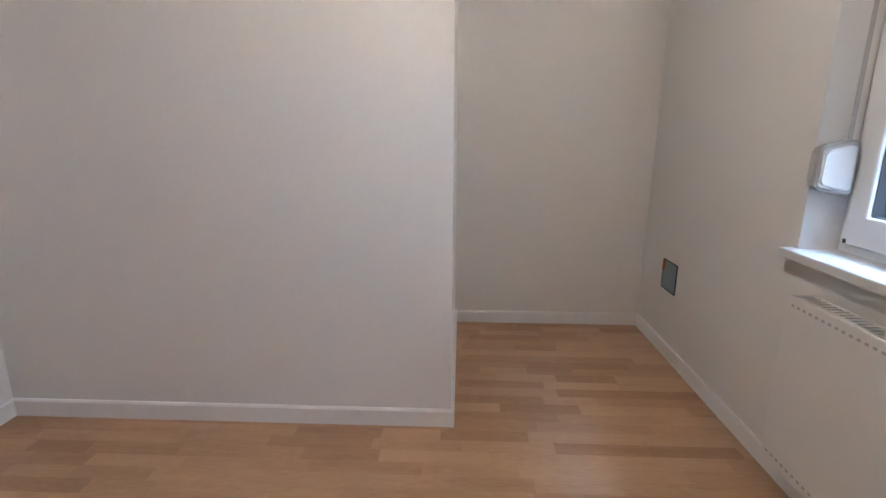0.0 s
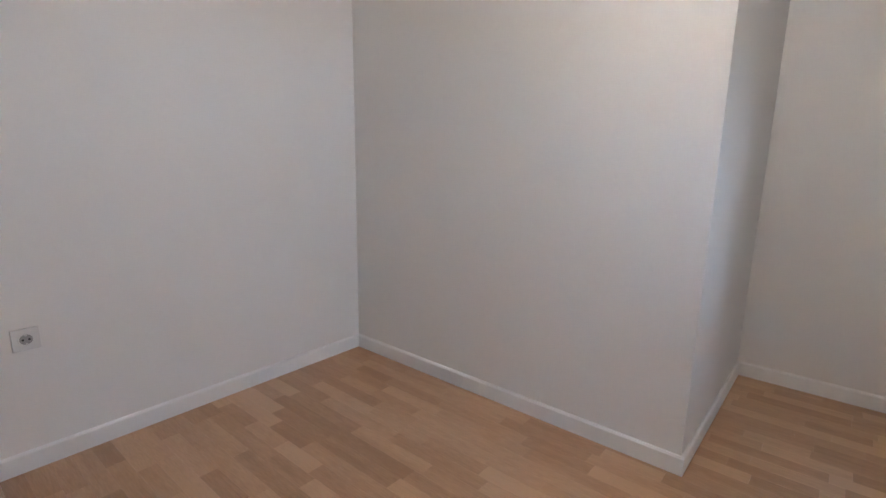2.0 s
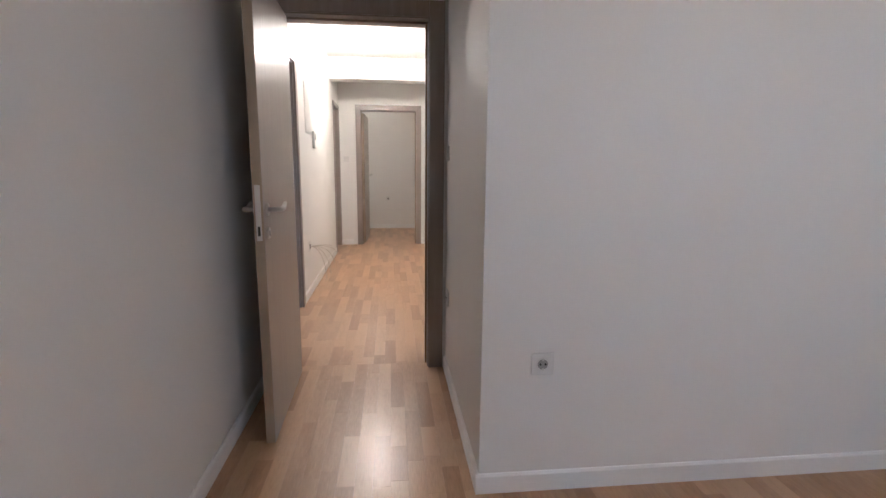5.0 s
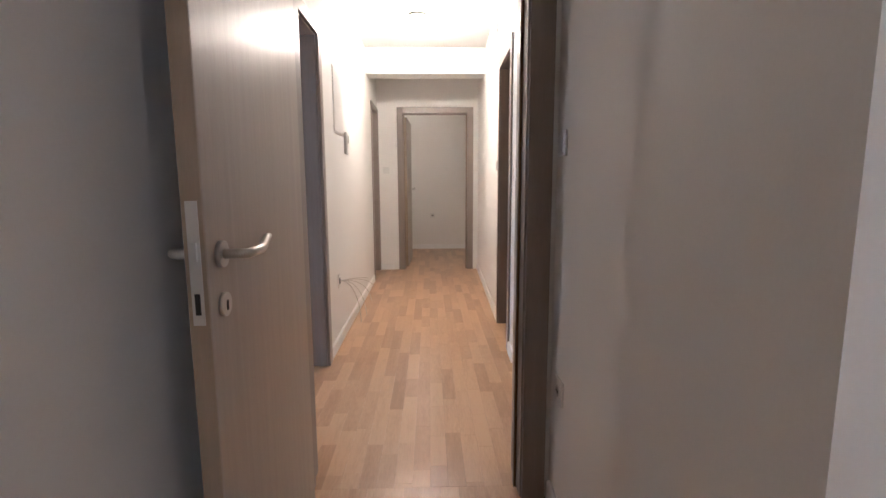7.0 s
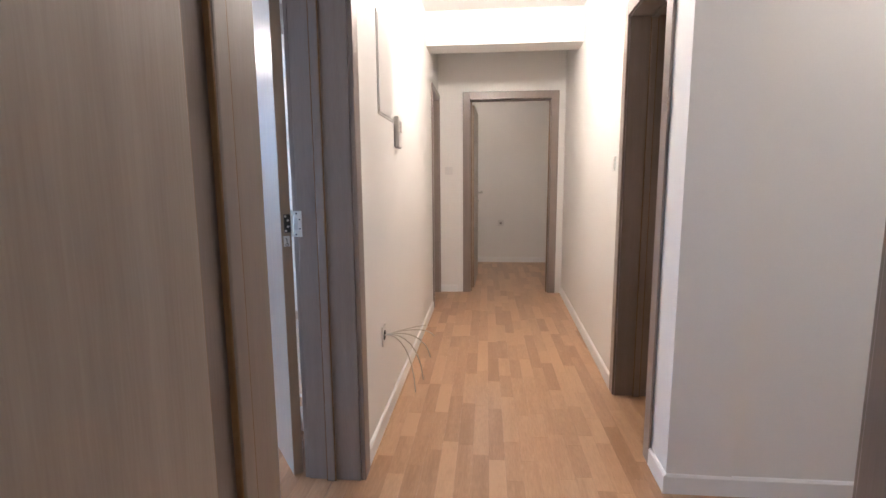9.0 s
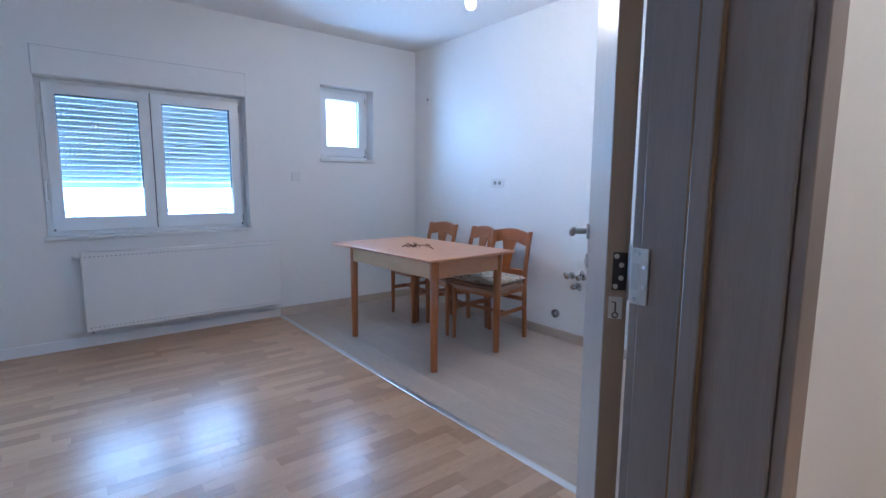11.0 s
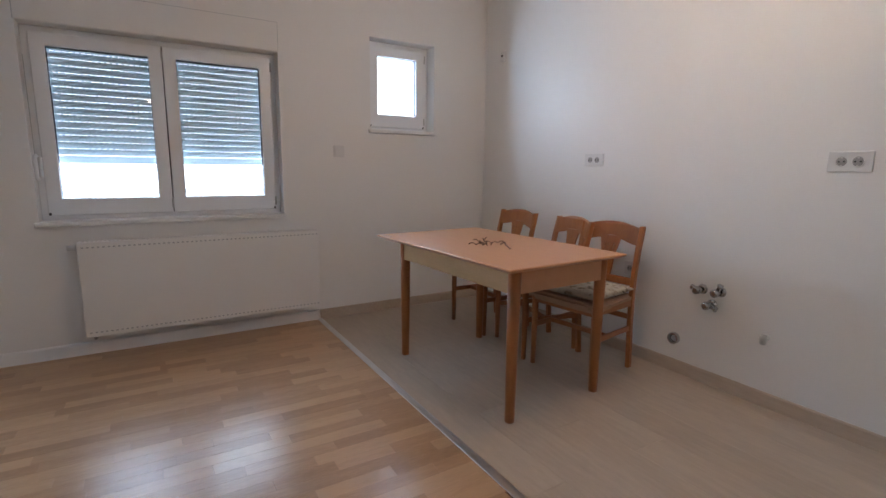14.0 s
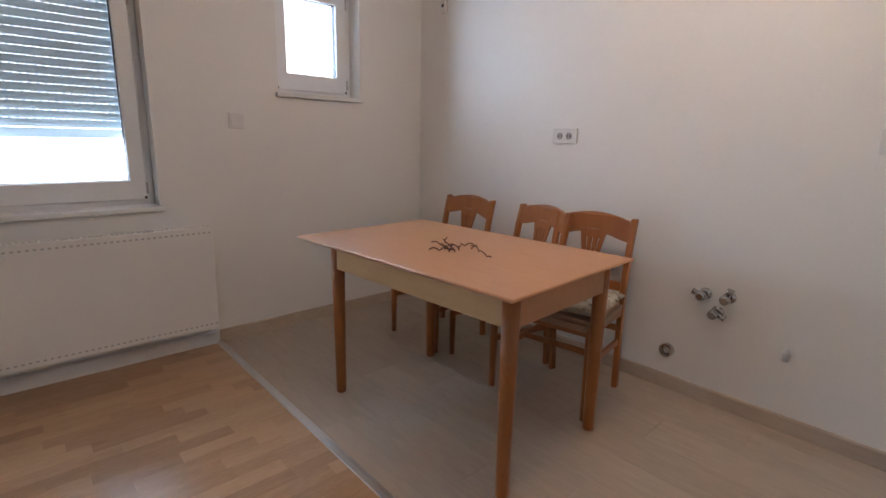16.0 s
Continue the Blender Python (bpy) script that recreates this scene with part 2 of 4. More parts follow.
def prism(bm, outline, axis, a, b):
    """An outline of (u, v) drawn out along axis from a to b. axis y: u is x, v is z; axis x: u is y, v is z; axis z: u is x, v is y."""
    def at(u, v, w):
        return {"x": (w, u, v), "y": (u, w, v), "z": (u, v, w)}[axis]
    one, two = [bm.verts.new(at(u, v, a)) for u, v in outline], [bm.verts.new(at(u, v, b)) for u, v in outline]
    bm.faces.new(one)
    bm.faces.new(list(reversed(two)))
    for i in range(len(outline)):
        j = (i + 1) % len(outline)
        bm.faces.new((one[j], one[i], two[i], two[j]))
    bmesh.ops.recalc_face_normals(bm, faces=bm.faces)
    return bm


def mesh(name, bm, mat):
    data = bpy.data.meshes.new(name)
    bm.to_mesh(data)
    bm.free()
    data.materials.append(mat)
    return data


def part(name, bm, mat, parent, label=""):
    ob = new(name, mesh(name, bm, mat))
    ob.parent = parent
    return tagged(ob, label)


def solid(name, bm, mat, label, category, group="", kind=""):
    return tagged(new(name, mesh(name, bm, mat)), label, category, group, kind)


def thing(name, label, category, m=None, group="", kind=""):
    ob = new(name)
    if m is not None:
        ob.matrix_world = m
    return tagged(ob, label, category, group, kind)


def wall(name, along, a0, a1, b0, b1, z0, z1, holes, mat, label, category="wall"):
    """A wall from a0 to a1 along "x" or "y", b0 to b1 thick, with openings (a0, a1, z0, z1) through it."""
    us = sorted({a0, a1, *(v for h in holes for v in h[:2] if a0 < v < a1)})
    vs = sorted({z0, z1, *(v for h in holes for v in h[2:] if z0 < v < z1)})
    full = {}
    for i in range(len(us) - 1):
        for j in range(len(vs) - 1):
            u, v = (us[i] + us[i + 1]) / 2, (vs[j] + vs[j + 1]) / 2
            full[i, j] = not any(h[0] < u < h[1] and h[2] < v < h[3] for h in holes)
    bm = bmesh.new()
    made = {}

    def vert(u, b, v):
        if (u, b, v) not in made:
            made[u, b, v] = bm.verts.new((u, b, v) if along == "x" else (b, u, v))
        return made[u, b, v]
    for (i, j), is_full in full.items():
        if not is_full:
            continue
        u0, u1, v0, v1 = us[i], us[i + 1], vs[j], vs[j + 1]
        for b in (b0, b1):
            bm.faces.new([vert(u0, b, v0), vert(u1, b, v0), vert(u1, b, v1), vert(u0, b, v1)])
        for (di, dj), (p, q) in {(-1, 0): ((u0, v0), (u0, v1)), (1, 0): ((u1, v0), (u1, v1)),
                                 (0, -1): ((u0, v0), (u1, v0)), (0, 1): ((u0, v1), (u1, v1))}.items():
            if not full.get((i + di, j + dj), False):
                bm.faces.new([vert(p[0], b0, p[1]), vert(q[0], b0, q[1]), vert(q[0], b1, q[1]), vert(p[0], b1, p[1])])
    bmesh.ops.recalc_face_normals(bm, faces=bm.faces)
    return solid(name, bm, mat, label, category, kind="structure")


# ---- the plan, in metres ----
H = 2.58
WX, KY = -5.24, 4.80            # window wall and kitchen wall of the living room
BX0, BX1, BY0 = -1.04, 1.81, -3.08  # bedroom: west wall, pier face, window wall
NOOK_X, PIER_Y = 2.98, -1.90
CX0, CX1 = -1.105, 0.10        # the corridor's side walls
LX = -1.32                      # living room's inner wall face
DOOR_Y0, DOOR_Y1 = 1.64, 2.56   # rough opening of the living room door
END_Y = 5.95
SKEW = pose(CX1, 2.556, 0, 0, 0, -1.7) @ pose(-CX1, -2.556, 0)  # the corridor's east wall stands askew

# ---- structure ----
PLAIN = "smooth white painted plaster wall"
wall("wall_bedroom_south", "x", -1.34, 3.30, BY0 - 0.32, BY0, 0, H, [(0.25, 1.64, 0.80, 1.95)], PAINT,
     "smooth white painted plaster wall with a window recess")
wall("wall_bedroom_west", "y", BY0, 1.19, -1.34, BX0, 0, H, [], PAINT, PLAIN)
wall("wall_bedroom_pier", "y", PIER_Y, 0.0, BX1, NOOK_X + 0.3, 0, H, [], SATIN, "white painted plaster chimney breast")
wall("wall_bedroom_nook", "y", BY0, PIER_Y, NOOK_X, NOOK_X + 0.3, 0, H, [], SATIN, PLAIN)
wall("wall_bedroom_north", "x", 0.0, NOOK_X + 0.3, 0.0, 1.38, 0, H, [], PAINT, PLAIN)
wall("wall_bedroom_door", "x", -1.34, 0.0, 1.19, 1.38, 0, H, [(-0.935, -0.08, 0, 2.06)], PAINT, "white plaster wall around a doorway")
wall("wall_corridor_west", "y", 1.38, END_Y + 0.14, LX, CX0, 0, H, [(DOOR_Y0, DOOR_Y1, 0, 2.06), (5.27, 5.93, 0, 2.06)], PAINT,
     "white plaster corridor wall with doorways")
wall("wall_corridor_east", "y", 2.556, END_Y - 0.003, CX1, CX1 + 0.24, 0, H, [(2.79, 3.45, 0, 2.06)], PAINT,
     "white plaster corridor wall with a doorway").matrix_world = SKEW
wall("wall_corridor_end", "x", CX0, 0.50, END_Y, END_Y + 0.14, 0, H, [(-0.80, 0.083, 0, 2.06)], PAINT,
     "white plaster wall around the far doorway")
wall("wall_hall_north", "x", CX1 + 0.24, 1.9, 2.556, 2.70, 0, H, [], PAINT, PLAIN)
wall("wall_hall_east", "y", 1.38, 2.70, 1.9, 2.04, 0, H, [], PAINT, PLAIN)
wall("wall_bath_back", "y", 2.70, 3.7, 1.76, 1.9, 0, H, [], PAINT, PLAIN)
wall("wall_bath_side", "x", CX1 + 0.24, 1.9, 3.7, 3.84, 0, H, [], PAINT, PLAIN)
wall("wall_far_room_back", "x", -2.6, 2.2, 7.92, 8.06, 0, H, [], PAINT, PLAIN)
wall("wall_far_room_west", "y", END_Y + 0.14, 7.92, -2.6, -2.46, 0, H, [], PAINT, PLAIN)
wall("wall_far_room_east", "y", END_Y + 0.14, 7.92, 2.06, 2.2, 0, H, [], PAINT, PLAIN)
wall("wall_far_room_front", "x", 0.50, 2.2, END_Y, END_Y + 0.14, 0, H, [], PAINT, PLAIN)
wall("wall_far_room_front_west", "x", -2.6, LX, END_Y, END_Y + 0.14, 0, H, [], PAINT, PLAIN)
wall("wall_side_room", "y", KY + 0.2, END_Y, -2.6, -2.46, 0, H, [], PAINT, PLAIN)
wall("wall_living_windows", "y", -1.4, KY + 0.2, WX - 0.30, WX, 0, H,
     [(0.285, 1.03, 0.0, 1.89), (1.67, 3.05, 0.80, 1.93), (3.725, 4.285, 1.42, 2.125)], PAINT,
     "white plaster wall with two windows and a balcony door")
wall("wall_kitchen", "x", WX, LX, KY, KY + 0.2, 0, H, [], SATIN, PLAIN)
wall("wall_living_south", "x", WX, -1.34, -1.4, -1.2, 0, H, [], PAINT, PLAIN)
solid("corridor_beam", block(CX0, CX1 + 0.08, 4.92, 5.18, 2.31, H - 0.001), SATIN, "white plastered ceiling beam across the corridor", "beam",
      kind="structure")
solid("ceiling", block(-5.6, 3.4, -3.5, 8.1, H, H + 0.2), CEIL, "flat white painted ceiling", "ceiling", kind="structure")
solid("subfloor", block(-5.6, 3.4, -3.5, 8.1, -0.22, -0.012), BED, "dark subfloor below the parquet", "floor", kind="structure")


def skirting(along, a0, a1, b, out, mat=SKIRT, height=0.078, thick=0.014, label="white lacquered skirting board"):
    """A board at the foot of a wall face b, standing out to the side of the sign of out."""
    t = thick * out
    outline = [(b, 0.0), (b + t, 0.0), (b + t, height - 0.008), (b + t * 0.55, height), (b, height)]
    bm = prism(bmesh.new(), outline, "y" if along == "y" else "x", a0, a1)
    return solid("baseboard", bm, mat, label, "baseboard", kind="structure")


skirting("y", BY0, 1.175, BX0, 1)
skirting("y", PIER_Y - 0.014, 0.0, BX1, -1)
skirting("x", BX1, NOOK_X, PIER_Y, -1)
skirting("y", BY0, PIER_Y, NOOK_X, -1)
skirting("x", BX0, NOOK_X, BY0, 1)
skirting("x", -0.014, BX1, 0.0, -1)
skirting("y", 0.0, 1.175, 0.0, -1)
skirting("y", 2.63, 5.20, CX0, 1)
skirting("y", 2.542, 2.74, CX1, -1).matrix_world = SKEW
skirting("y", 3.50, END_Y - 0.003, CX1, -1).matrix_world = SKEW
skirting("x", CX1, 1.9, 2.556, -1)
skirting("x", CX0, -0.91, END_Y, -1)
skirting("x", -2.46, 2.06, 7.92, -1)
skirting("y", -1.2, 0.285, WX, 1)
skirting("y", 1.03, 3.27, WX, 1)
TL = "beige wood-look tile skirting"
skirting("y", 3.29, KY, WX, 1, TILE, 0.075, 0.010, TL)
skirting("x", WX, LX, KY, -1, TILE, 0.075, 0.010, TL)
skirting("y", 2.64, KY, LX, -1, TILE, 0.075, 0.010, TL)

# threshold strip between parquet and kitchen tiles
strip = bmesh.new()
prism(strip, [(-0.02, 0.0), (0.02, 0.0), (0.017, 0.004), (0.0, 0.006), (-0.017, 0.004)], "x", WX, LX)
bmesh.ops.translate(strip, verts=strip.verts, vec=(0, 3.285, 0))
solid("threshold_strip", strip, ALU, "silver aluminium threshold strip along the tiles", "threshold", kind="structure")

# ---- doors ----


def door_frame(name, along, a0, a1, b0, b1, label, width=0.075, proud=0.014, stop=0.0):
    """A lining with trim on both faces round an opening a0 to a1 in a wall b0 to b1 thick; stop: where along b the rebate stands."""
    door = thing(name, label, "door frame", kind="structure")
    t, top = 0.03, 2.06

    def put(kind, u0, u1, v0, v1, z0, z1, bevel=0.003, mat=FRAMEWOOD):
        part(kind, block(u0, u1, v0, v1, z0, z1, bevel) if along == "x" else block(v0, v1, u0, u1, z0, z1, bevel), mat, door)
    put("jamb", a0, a0 + t, b0 - 0.001, b1 + 0.001, 0, top - t)
    put("jamb", a1 - t, a1, b0 - 0.001, b1 + 0.001, 0, top - t)
    put("head", a0, a1, b0 - 0.001, b1 + 0.001, top - t, top)
    for f0, f1 in ((b0 - proud, b0 - 0.002), (b1 + 0.002, b1 + proud)):
        put("trim", a0 + t - 0.006 - width, a0 + t - 0.006, f0, f1, 0, top - t + 0.006 + width)
        put("trim", a1 - t + 0.006, a1 - t + 0.006 + width, f0, f1, 0, top - t + 0.006 + width)
        put("trim", a0 + t - 0.005, a1 - t + 0.005, f0, f1, top - t + 0.006, top - t + 0.006 + width)
    if stop:
        for u0, u1 in ((a0 + t, a0 + t + 0.012), (a1 - t - 0.012, a1 - t)):
            put("door_stop", u0, u1, stop, stop + 0.03, 0, top - t - 0.012)
            for v in (stop - 0.004, stop + 0.030):
                put("seal", u0 + 0.002, u1 - 0.002, v, v + 0.004, 0, top - t - 0.014, 0.001, AMBER)
        put("door_stop", a0 + t, a1 - t, stop, stop + 0.03, top - t - 0.012, top - t)
    return door


def lever(parent, x, side, z, into):
    """A lever handle on a leaf that lies along local x; side: +1 or -1, the face; into: which way the lever points along x."""
    y0 = 0.02 * side
    rose = part("rosette", tube(bmesh.new(), [(x, y0, z), (x, y0 + 0.009 * side, z)], 0.026, 20), STEEL, parent, "brushed steel rosette")
    bm = bmesh.new()
    pts = [(x, y0 + 0.008 * side, z), (x, y0 + 0.04 * side, z), (x + 0.008 * into, y0 + 0.052 * side, z), (x + 0.03 * into, y0 + 0.055 * side, z),
           (x + 0.078 * into, y0 + 0.055 * side, z - 0.001), (x + 0.092 * into, y0 + 0.055 * side, z + 0.003),
           (x + 0.106 * into, y0 + 0.054 * side, z + 0.009), (x + 0.120 * into, y0 + 0.053 * side, z + 0.015),
           (x + 0.134 * into, y0 + 0.052 * side, z + 0.018), (x + 0.152 * into, y0 + 0.051 * side, z + 0.018)]
    tube(bm, pts, [0.010, 0.010, 0.010, 0.010, 0.010, 0.0095, 0.009, 0.0085, 0.008, 0.006], 12)
    part("handle", bm, STEEL, parent, "curved brushed steel lever")
    part("keyhole_rosette", tube(bmesh.new(), [(x, y0, z - 0.10), (x, y0 + 0.008 * side, z - 0.10)], 0.024, 20), STEEL, parent)
    part("keyhole", block(x - 0.004, x + 0.004, y0 + 0.0082 * side, y0 + 0.0095 * side, z - 0.112, z - 0.092), RUBBER, parent)


def leaf(name, label, hinge, angle, length, lever_sides=(1, -1), lever_z=1.055):
    """A flush door leaf along local x from its hinge, turned by angle about the hinge."""
    door = thing(name, label, "door", pose(*hinge, 0, 0, angle), kind="structure")
    slab = part("leaf", block(0.008, length, -0.02, 0.02, 0.008, 2.005, 0.002), LEAFWOOD, door)
    part("edge_band", block(length - 0.001, length + 0.0015, -0.0185, 0.0185, 0.01, 2.003), EDGING, door, "brown edge veneer")
    part("edge_band", block(0.0055, 0.009, -0.0185, 0.0185, 0.01, 2.003), EDGING, door, "brown edge veneer")
    part("lock_plate", block(length + 0.0012, length + 0.0035, -0.011, 0.011, 0.92, 1.15, 0.0008), STEEL, door, "steel lock plate")
    part("latch", block(length + 0.003, length + 0.009, -0.006, 0.006, 1.04, 1.075, 0.001), STEEL, door)
    part("bolt_slot", block(length + 0.0034, length + 0.0042, -0.005, 0.005, 0.94, 0.98), RUBBER, door)
    for s in lever_sides:
        lever(door, length - 0.06, s, lever_z, -1)
    return door


door_frame("door_frame_bedroom", "x", -0.935, -0.08, 1.19, 1.38, "dark grey-brown laminate door frame of the bedroom", width=0.085, stop=1.26)
leaf("door_bedroom", "open pale grey-brown laminate bedroom door with steel lever", (-0.885, 1.165, 0), -88.5, 0.765, (1, -1), 1.045)
door_frame("door_frame_living", "y", DOOR_Y0, DOOR_Y1, LX, CX0, "grey-brown laminate door frame of the living room", proud=0.02, stop=-1.24)
living_leaf = leaf("door_living", "open pale grey-brown laminate living room door with steel lever", (-1.368, 2.540, 0), 127.4, 0.83)
for z in (0.25, 1.051, 1.80):
    knuckle = tube(bmesh.new(), [(-0.002, -0.023, z - 0.05), (-0.002, -0.023, z + 0.05)], 0.0065, 12)
    tube(knuckle, [(-0.013, -0.026, z - 0.05), (-0.013, -0.026, z + 0.05)], 0.005, 12)
    part("hinge", knuckle, STEEL, living_leaf, "steel hinge knuckle")
part("label_sticker", block(0.0035, 0.0055, -0.012, 0.012, 0.962, 1.003), PLASTIC, living_leaf, "white sticker with a key drawing")
key = tube(bmesh.new(), [(0.003, 0, 0.975), (0.003, 0, 0.993), (0.003, 0.006, 0.993)], 0.0015, 6)
tube(key, [(0.003, 0.005 * math.cos(a), 0.969 + 0.005 * math.sin(a)) for a in np.linspace(0, 6.283, 13)], 0.0013, 5, cap=False)
part("key_drawing", key, INK, living_leaf, "black key outline")
bracket = part("hinge_bracket", block(0.0030, 0.0056, -0.017, 0.008, 1.016, 1.086, 0.002), RUBBER, living_leaf, "black hinge bracket")
for y_, z in ((0.002, 1.023), (-0.007, 1.039), (-0.007, 1.063), (0.002, 1.079)):
    part("bolt", tube(bmesh.new(), [(0.0034, y_, z), (0.0012, y_, z)], 0.0046, 12), STEEL, bracket, "round steel bolt head")
plate = thing("hinge_plate", "shiny steel hinge plate screwed to the living room jamb", "hinge")
part("plate", block(-1.333, -1.301, 2.5245, 2.5285, 1.002, 1.100, 0.001), STEEL, plate)
part("cutout", block(-1.331, -1.317, 2.5238, 2.5246, 1.028, 1.074, 0.0003), GREYPLASTIC, plate, "grey recess of the plate")
for px, pz in ((-1.324, 1.011), (-1.308, 1.033), (-1.308, 1.068), (-1.320, 1.091)):
    part("screw", tube(bmesh.new(), [(px, 2.5248, pz), (px, 2.5230, pz)], 0.0038, 12), CHROME, plate)
door_frame("door_frame_bath", "y", 2.79, 3.45, CX1, CX1 + 0.24, "dark brown laminate door frame in the corridor", stop=0.2).matrix_world = SKEW
leaf("door_bath", "open dark laminate door behind the corridor frame", (CX1 + 0.30, 2.84, 0), 2, 0.62, ())
door_frame("door_frame_far", "x", -0.80, 0.083, END_Y, END_Y + 0.14, "grey-brown laminate door frame at the corridor's end", stop=END_Y + 0.04)
leaf("door_far", "open pale laminate door of the far room", (-0.755, END_Y + 0.17, 0), 88, 0.80, (1, -1))
door_frame("door_frame_side", "y", 5.27, 5.93, LX, CX0, "dark grey-brown laminate door frame beside the corridor's end", width=0.05, stop=-1.25)
leaf("door_side", "closed pale laminate door beside the corridor's end", (-1.275, 5.305, 0), 90, 0.59, ())

# ---- windows ----


def bars(u0, u1, v0, v1, width, x0, x1, bevel=0.004, foot=0.0):
    """A rectangular frame of mitred look in the y-z plane, x0 to x1 deep; foot: how much wider its lower bar is."""
    bm = bmesh.new()
    outer = [(u0, v0), (u1, v0), (u1, v1), (u0, v1)]
    inner = [(u0 + width, v0 + width + foot), (u1 - width, v0 + width + foot), (u1 - width, v1 - width), (u0 + width, v1 - width)]
    rows = [[bm.verts.new((x, u, v)) for u, v in ring] for x in (x0, x1) for ring in (outer, inner)]
    a, b, c, d = rows
    for i in range(4):
        j = (i + 1) % 4
        for q in ((a[i], a[j], b[j], b[i]), (c[i], c[j], d[j], d[i]), (a[i], a[j], c[j], c[i]), (b[i], b[j], d[j], d[i])):
            bm.faces.new(q)
    bmesh.ops.recalc_face_normals(bm, faces=bm.faces)
    if bevel:
        bmesh.ops.bevel(bm, geom=list(bm.edges), offset=bevel, segments=1, affect="EDGES")
    return bm


def slat_mesh(u0, u1):
    """One shutter slat, bowed, with a comb of webs below that leaves light slots."""
    bm = bmesh.new()
    prism(bm, [(-0.004, 0.0), (0.001, 0.005), (0.003, 0.0185), (0.001, 0.033), (-0.004, 0.0383), (-0.007, 0.033), (-0.007, 0.005)], "y", u0, u1)
    n = int((u1 - u0) / 0.030)
    for k in range(n + 1):
        c = u0 + (u1 - u0) * k / n
        box(bm, -0.005, -0.002, c - 0.0055, c + 0.0055, -0.0022, 0.001)
    return mesh("slat", bm, SHUTTER)


def shutter(parent, u0, u1, bottom, top, x, group_name="roller_shutter"):
    data = slat_mesh(u0, u1)
    curtain = part(group_name, block(x - 0.009, x + 0.004, u0, u1, bottom - 0.05, bottom - 0.004, 0.002), SHUTTER, parent,
                   "grey roller shutter half lowered")
    z = bottom
    while z < top:
        ob = new("slat", data)
        ob.parent = curtain
        ob.location = (x, 0, z)
        z += 0.0403
    return curtain


def window(name, label, y0, y1, z0, z1, sashes, m=None, depth=0.105, handle_side=1, shutter_bottom=None, frame_width=0.05, sill=(0.028, 0.026, 0.02),
           sash_width=0.074, foot=0.026):
    """A white window in the plane x = 0 facing +x, set back by depth; y along the wall."""
    win = thing(name, label, "window", m, kind="structure")
    x1 = -depth + 0.0
    part("frame", bars(y0, y1, z0, z1, frame_width, x1 - 0.06, x1), PVC, win)
    iy0, iy1 = y0 + frame_width - 0.018, y1 - frame_width + 0.018
    step = (iy1 - iy0) / sashes
    for k in range(sashes):
        a, b = iy0 + k * step + 0.003, iy0 + (k + 1) * step - 0.003
        lo, hi = z0 + frame_width - 0.018, z1 - frame_width + 0.018
        sash = part("sash", bars(a, b, lo, hi, sash_width, x1 - 0.045, x1 + 0.016, foot=foot), PVC, win)
        part("seal", bars(a + sash_width - 0.003, b - sash_width + 0.003, lo + foot + sash_width - 0.003, hi - sash_width + 0.003, 0.005, x1 - 0.036, x1 + 0.001, 0), RUBBER, sash,
             "black rubber seal")
        pane = part("pane", block(x1 - 0.030, x1 - 0.024, a + sash_width - 0.008, b - sash_width + 0.008, lo + foot + sash_width - 0.008, hi - sash_width + 0.008), GLASS, sash)
        pane.visible_shadow = False
        hy = a if handle_side < 0 else b
        for hz in (lo + 0.06, hi - 0.06):
            part("hinge", tube(bmesh.new(), [(x1 + 0.012, hy, hz - 0.03), (x1 + 0.012, hy, hz + 0.03)], 0.007, 10), GREYPLASTIC, sash)
    for cy in (iy0 + 0.012, iy1 - 0.012):
        part("corner_cap", block(x1 + 0.0155, x1 + 0.019, cy - 0.006, cy + 0.006, z0 + frame_width - 0.014, z0 + frame_width, 0.001), RUBBER, win, "black corner cap")
    if sashes == 2:
        part("mullion_gap", block(x1 - 0.02, x1 + 0.011, (y0 + y1) / 2 - 0.0028, (y0 + y1) / 2 + 0.0028, z0 + 0.036, z1 - 0.036), RUBBER, win)
    if sill:
        part("sill", block(-depth - 0.01, sill[0], y0 - sill[2], y1 + 0.012, z0 + 0.004 - sill[1], z0 + 0.004, 0.004), SILL, win, "white stone inner sill")
    if shutter_bottom:
        shutter(win, y0 + 0.02, y1 - 0.02, shutter_bottom, z1, x1 - 0.085)
    return win


at_wall = pose(WX, 0, 0)
window("window_living", "white double window with grey shutters half down", 1.67, 3.05, 0.822, 1.93, 2, at_wall, shutter_bottom=1.215)
window("window_kitchen", "small white single-sash kitchen window", 3.725, 4.285, 1.445, 2.125, 1, at_wall, depth=0.12)
window("balcony_door", "white glazed balcony door with grey shutter half down", 0.285, 1.03, 0.012, 1.89, 1, at_wall, depth=0.10, shutter_bottom=1.205,
       sill=None)
bw = window("window_bedroom", "white bedroom window over the radiator", -1.64, -0.25, 0.824, 1.95, 2, pose(0, BY0, 0, 0, 0, 90), depth=0.13,
            shutter_bottom=1.35, sill=(0.045, 0.03, 0.03))


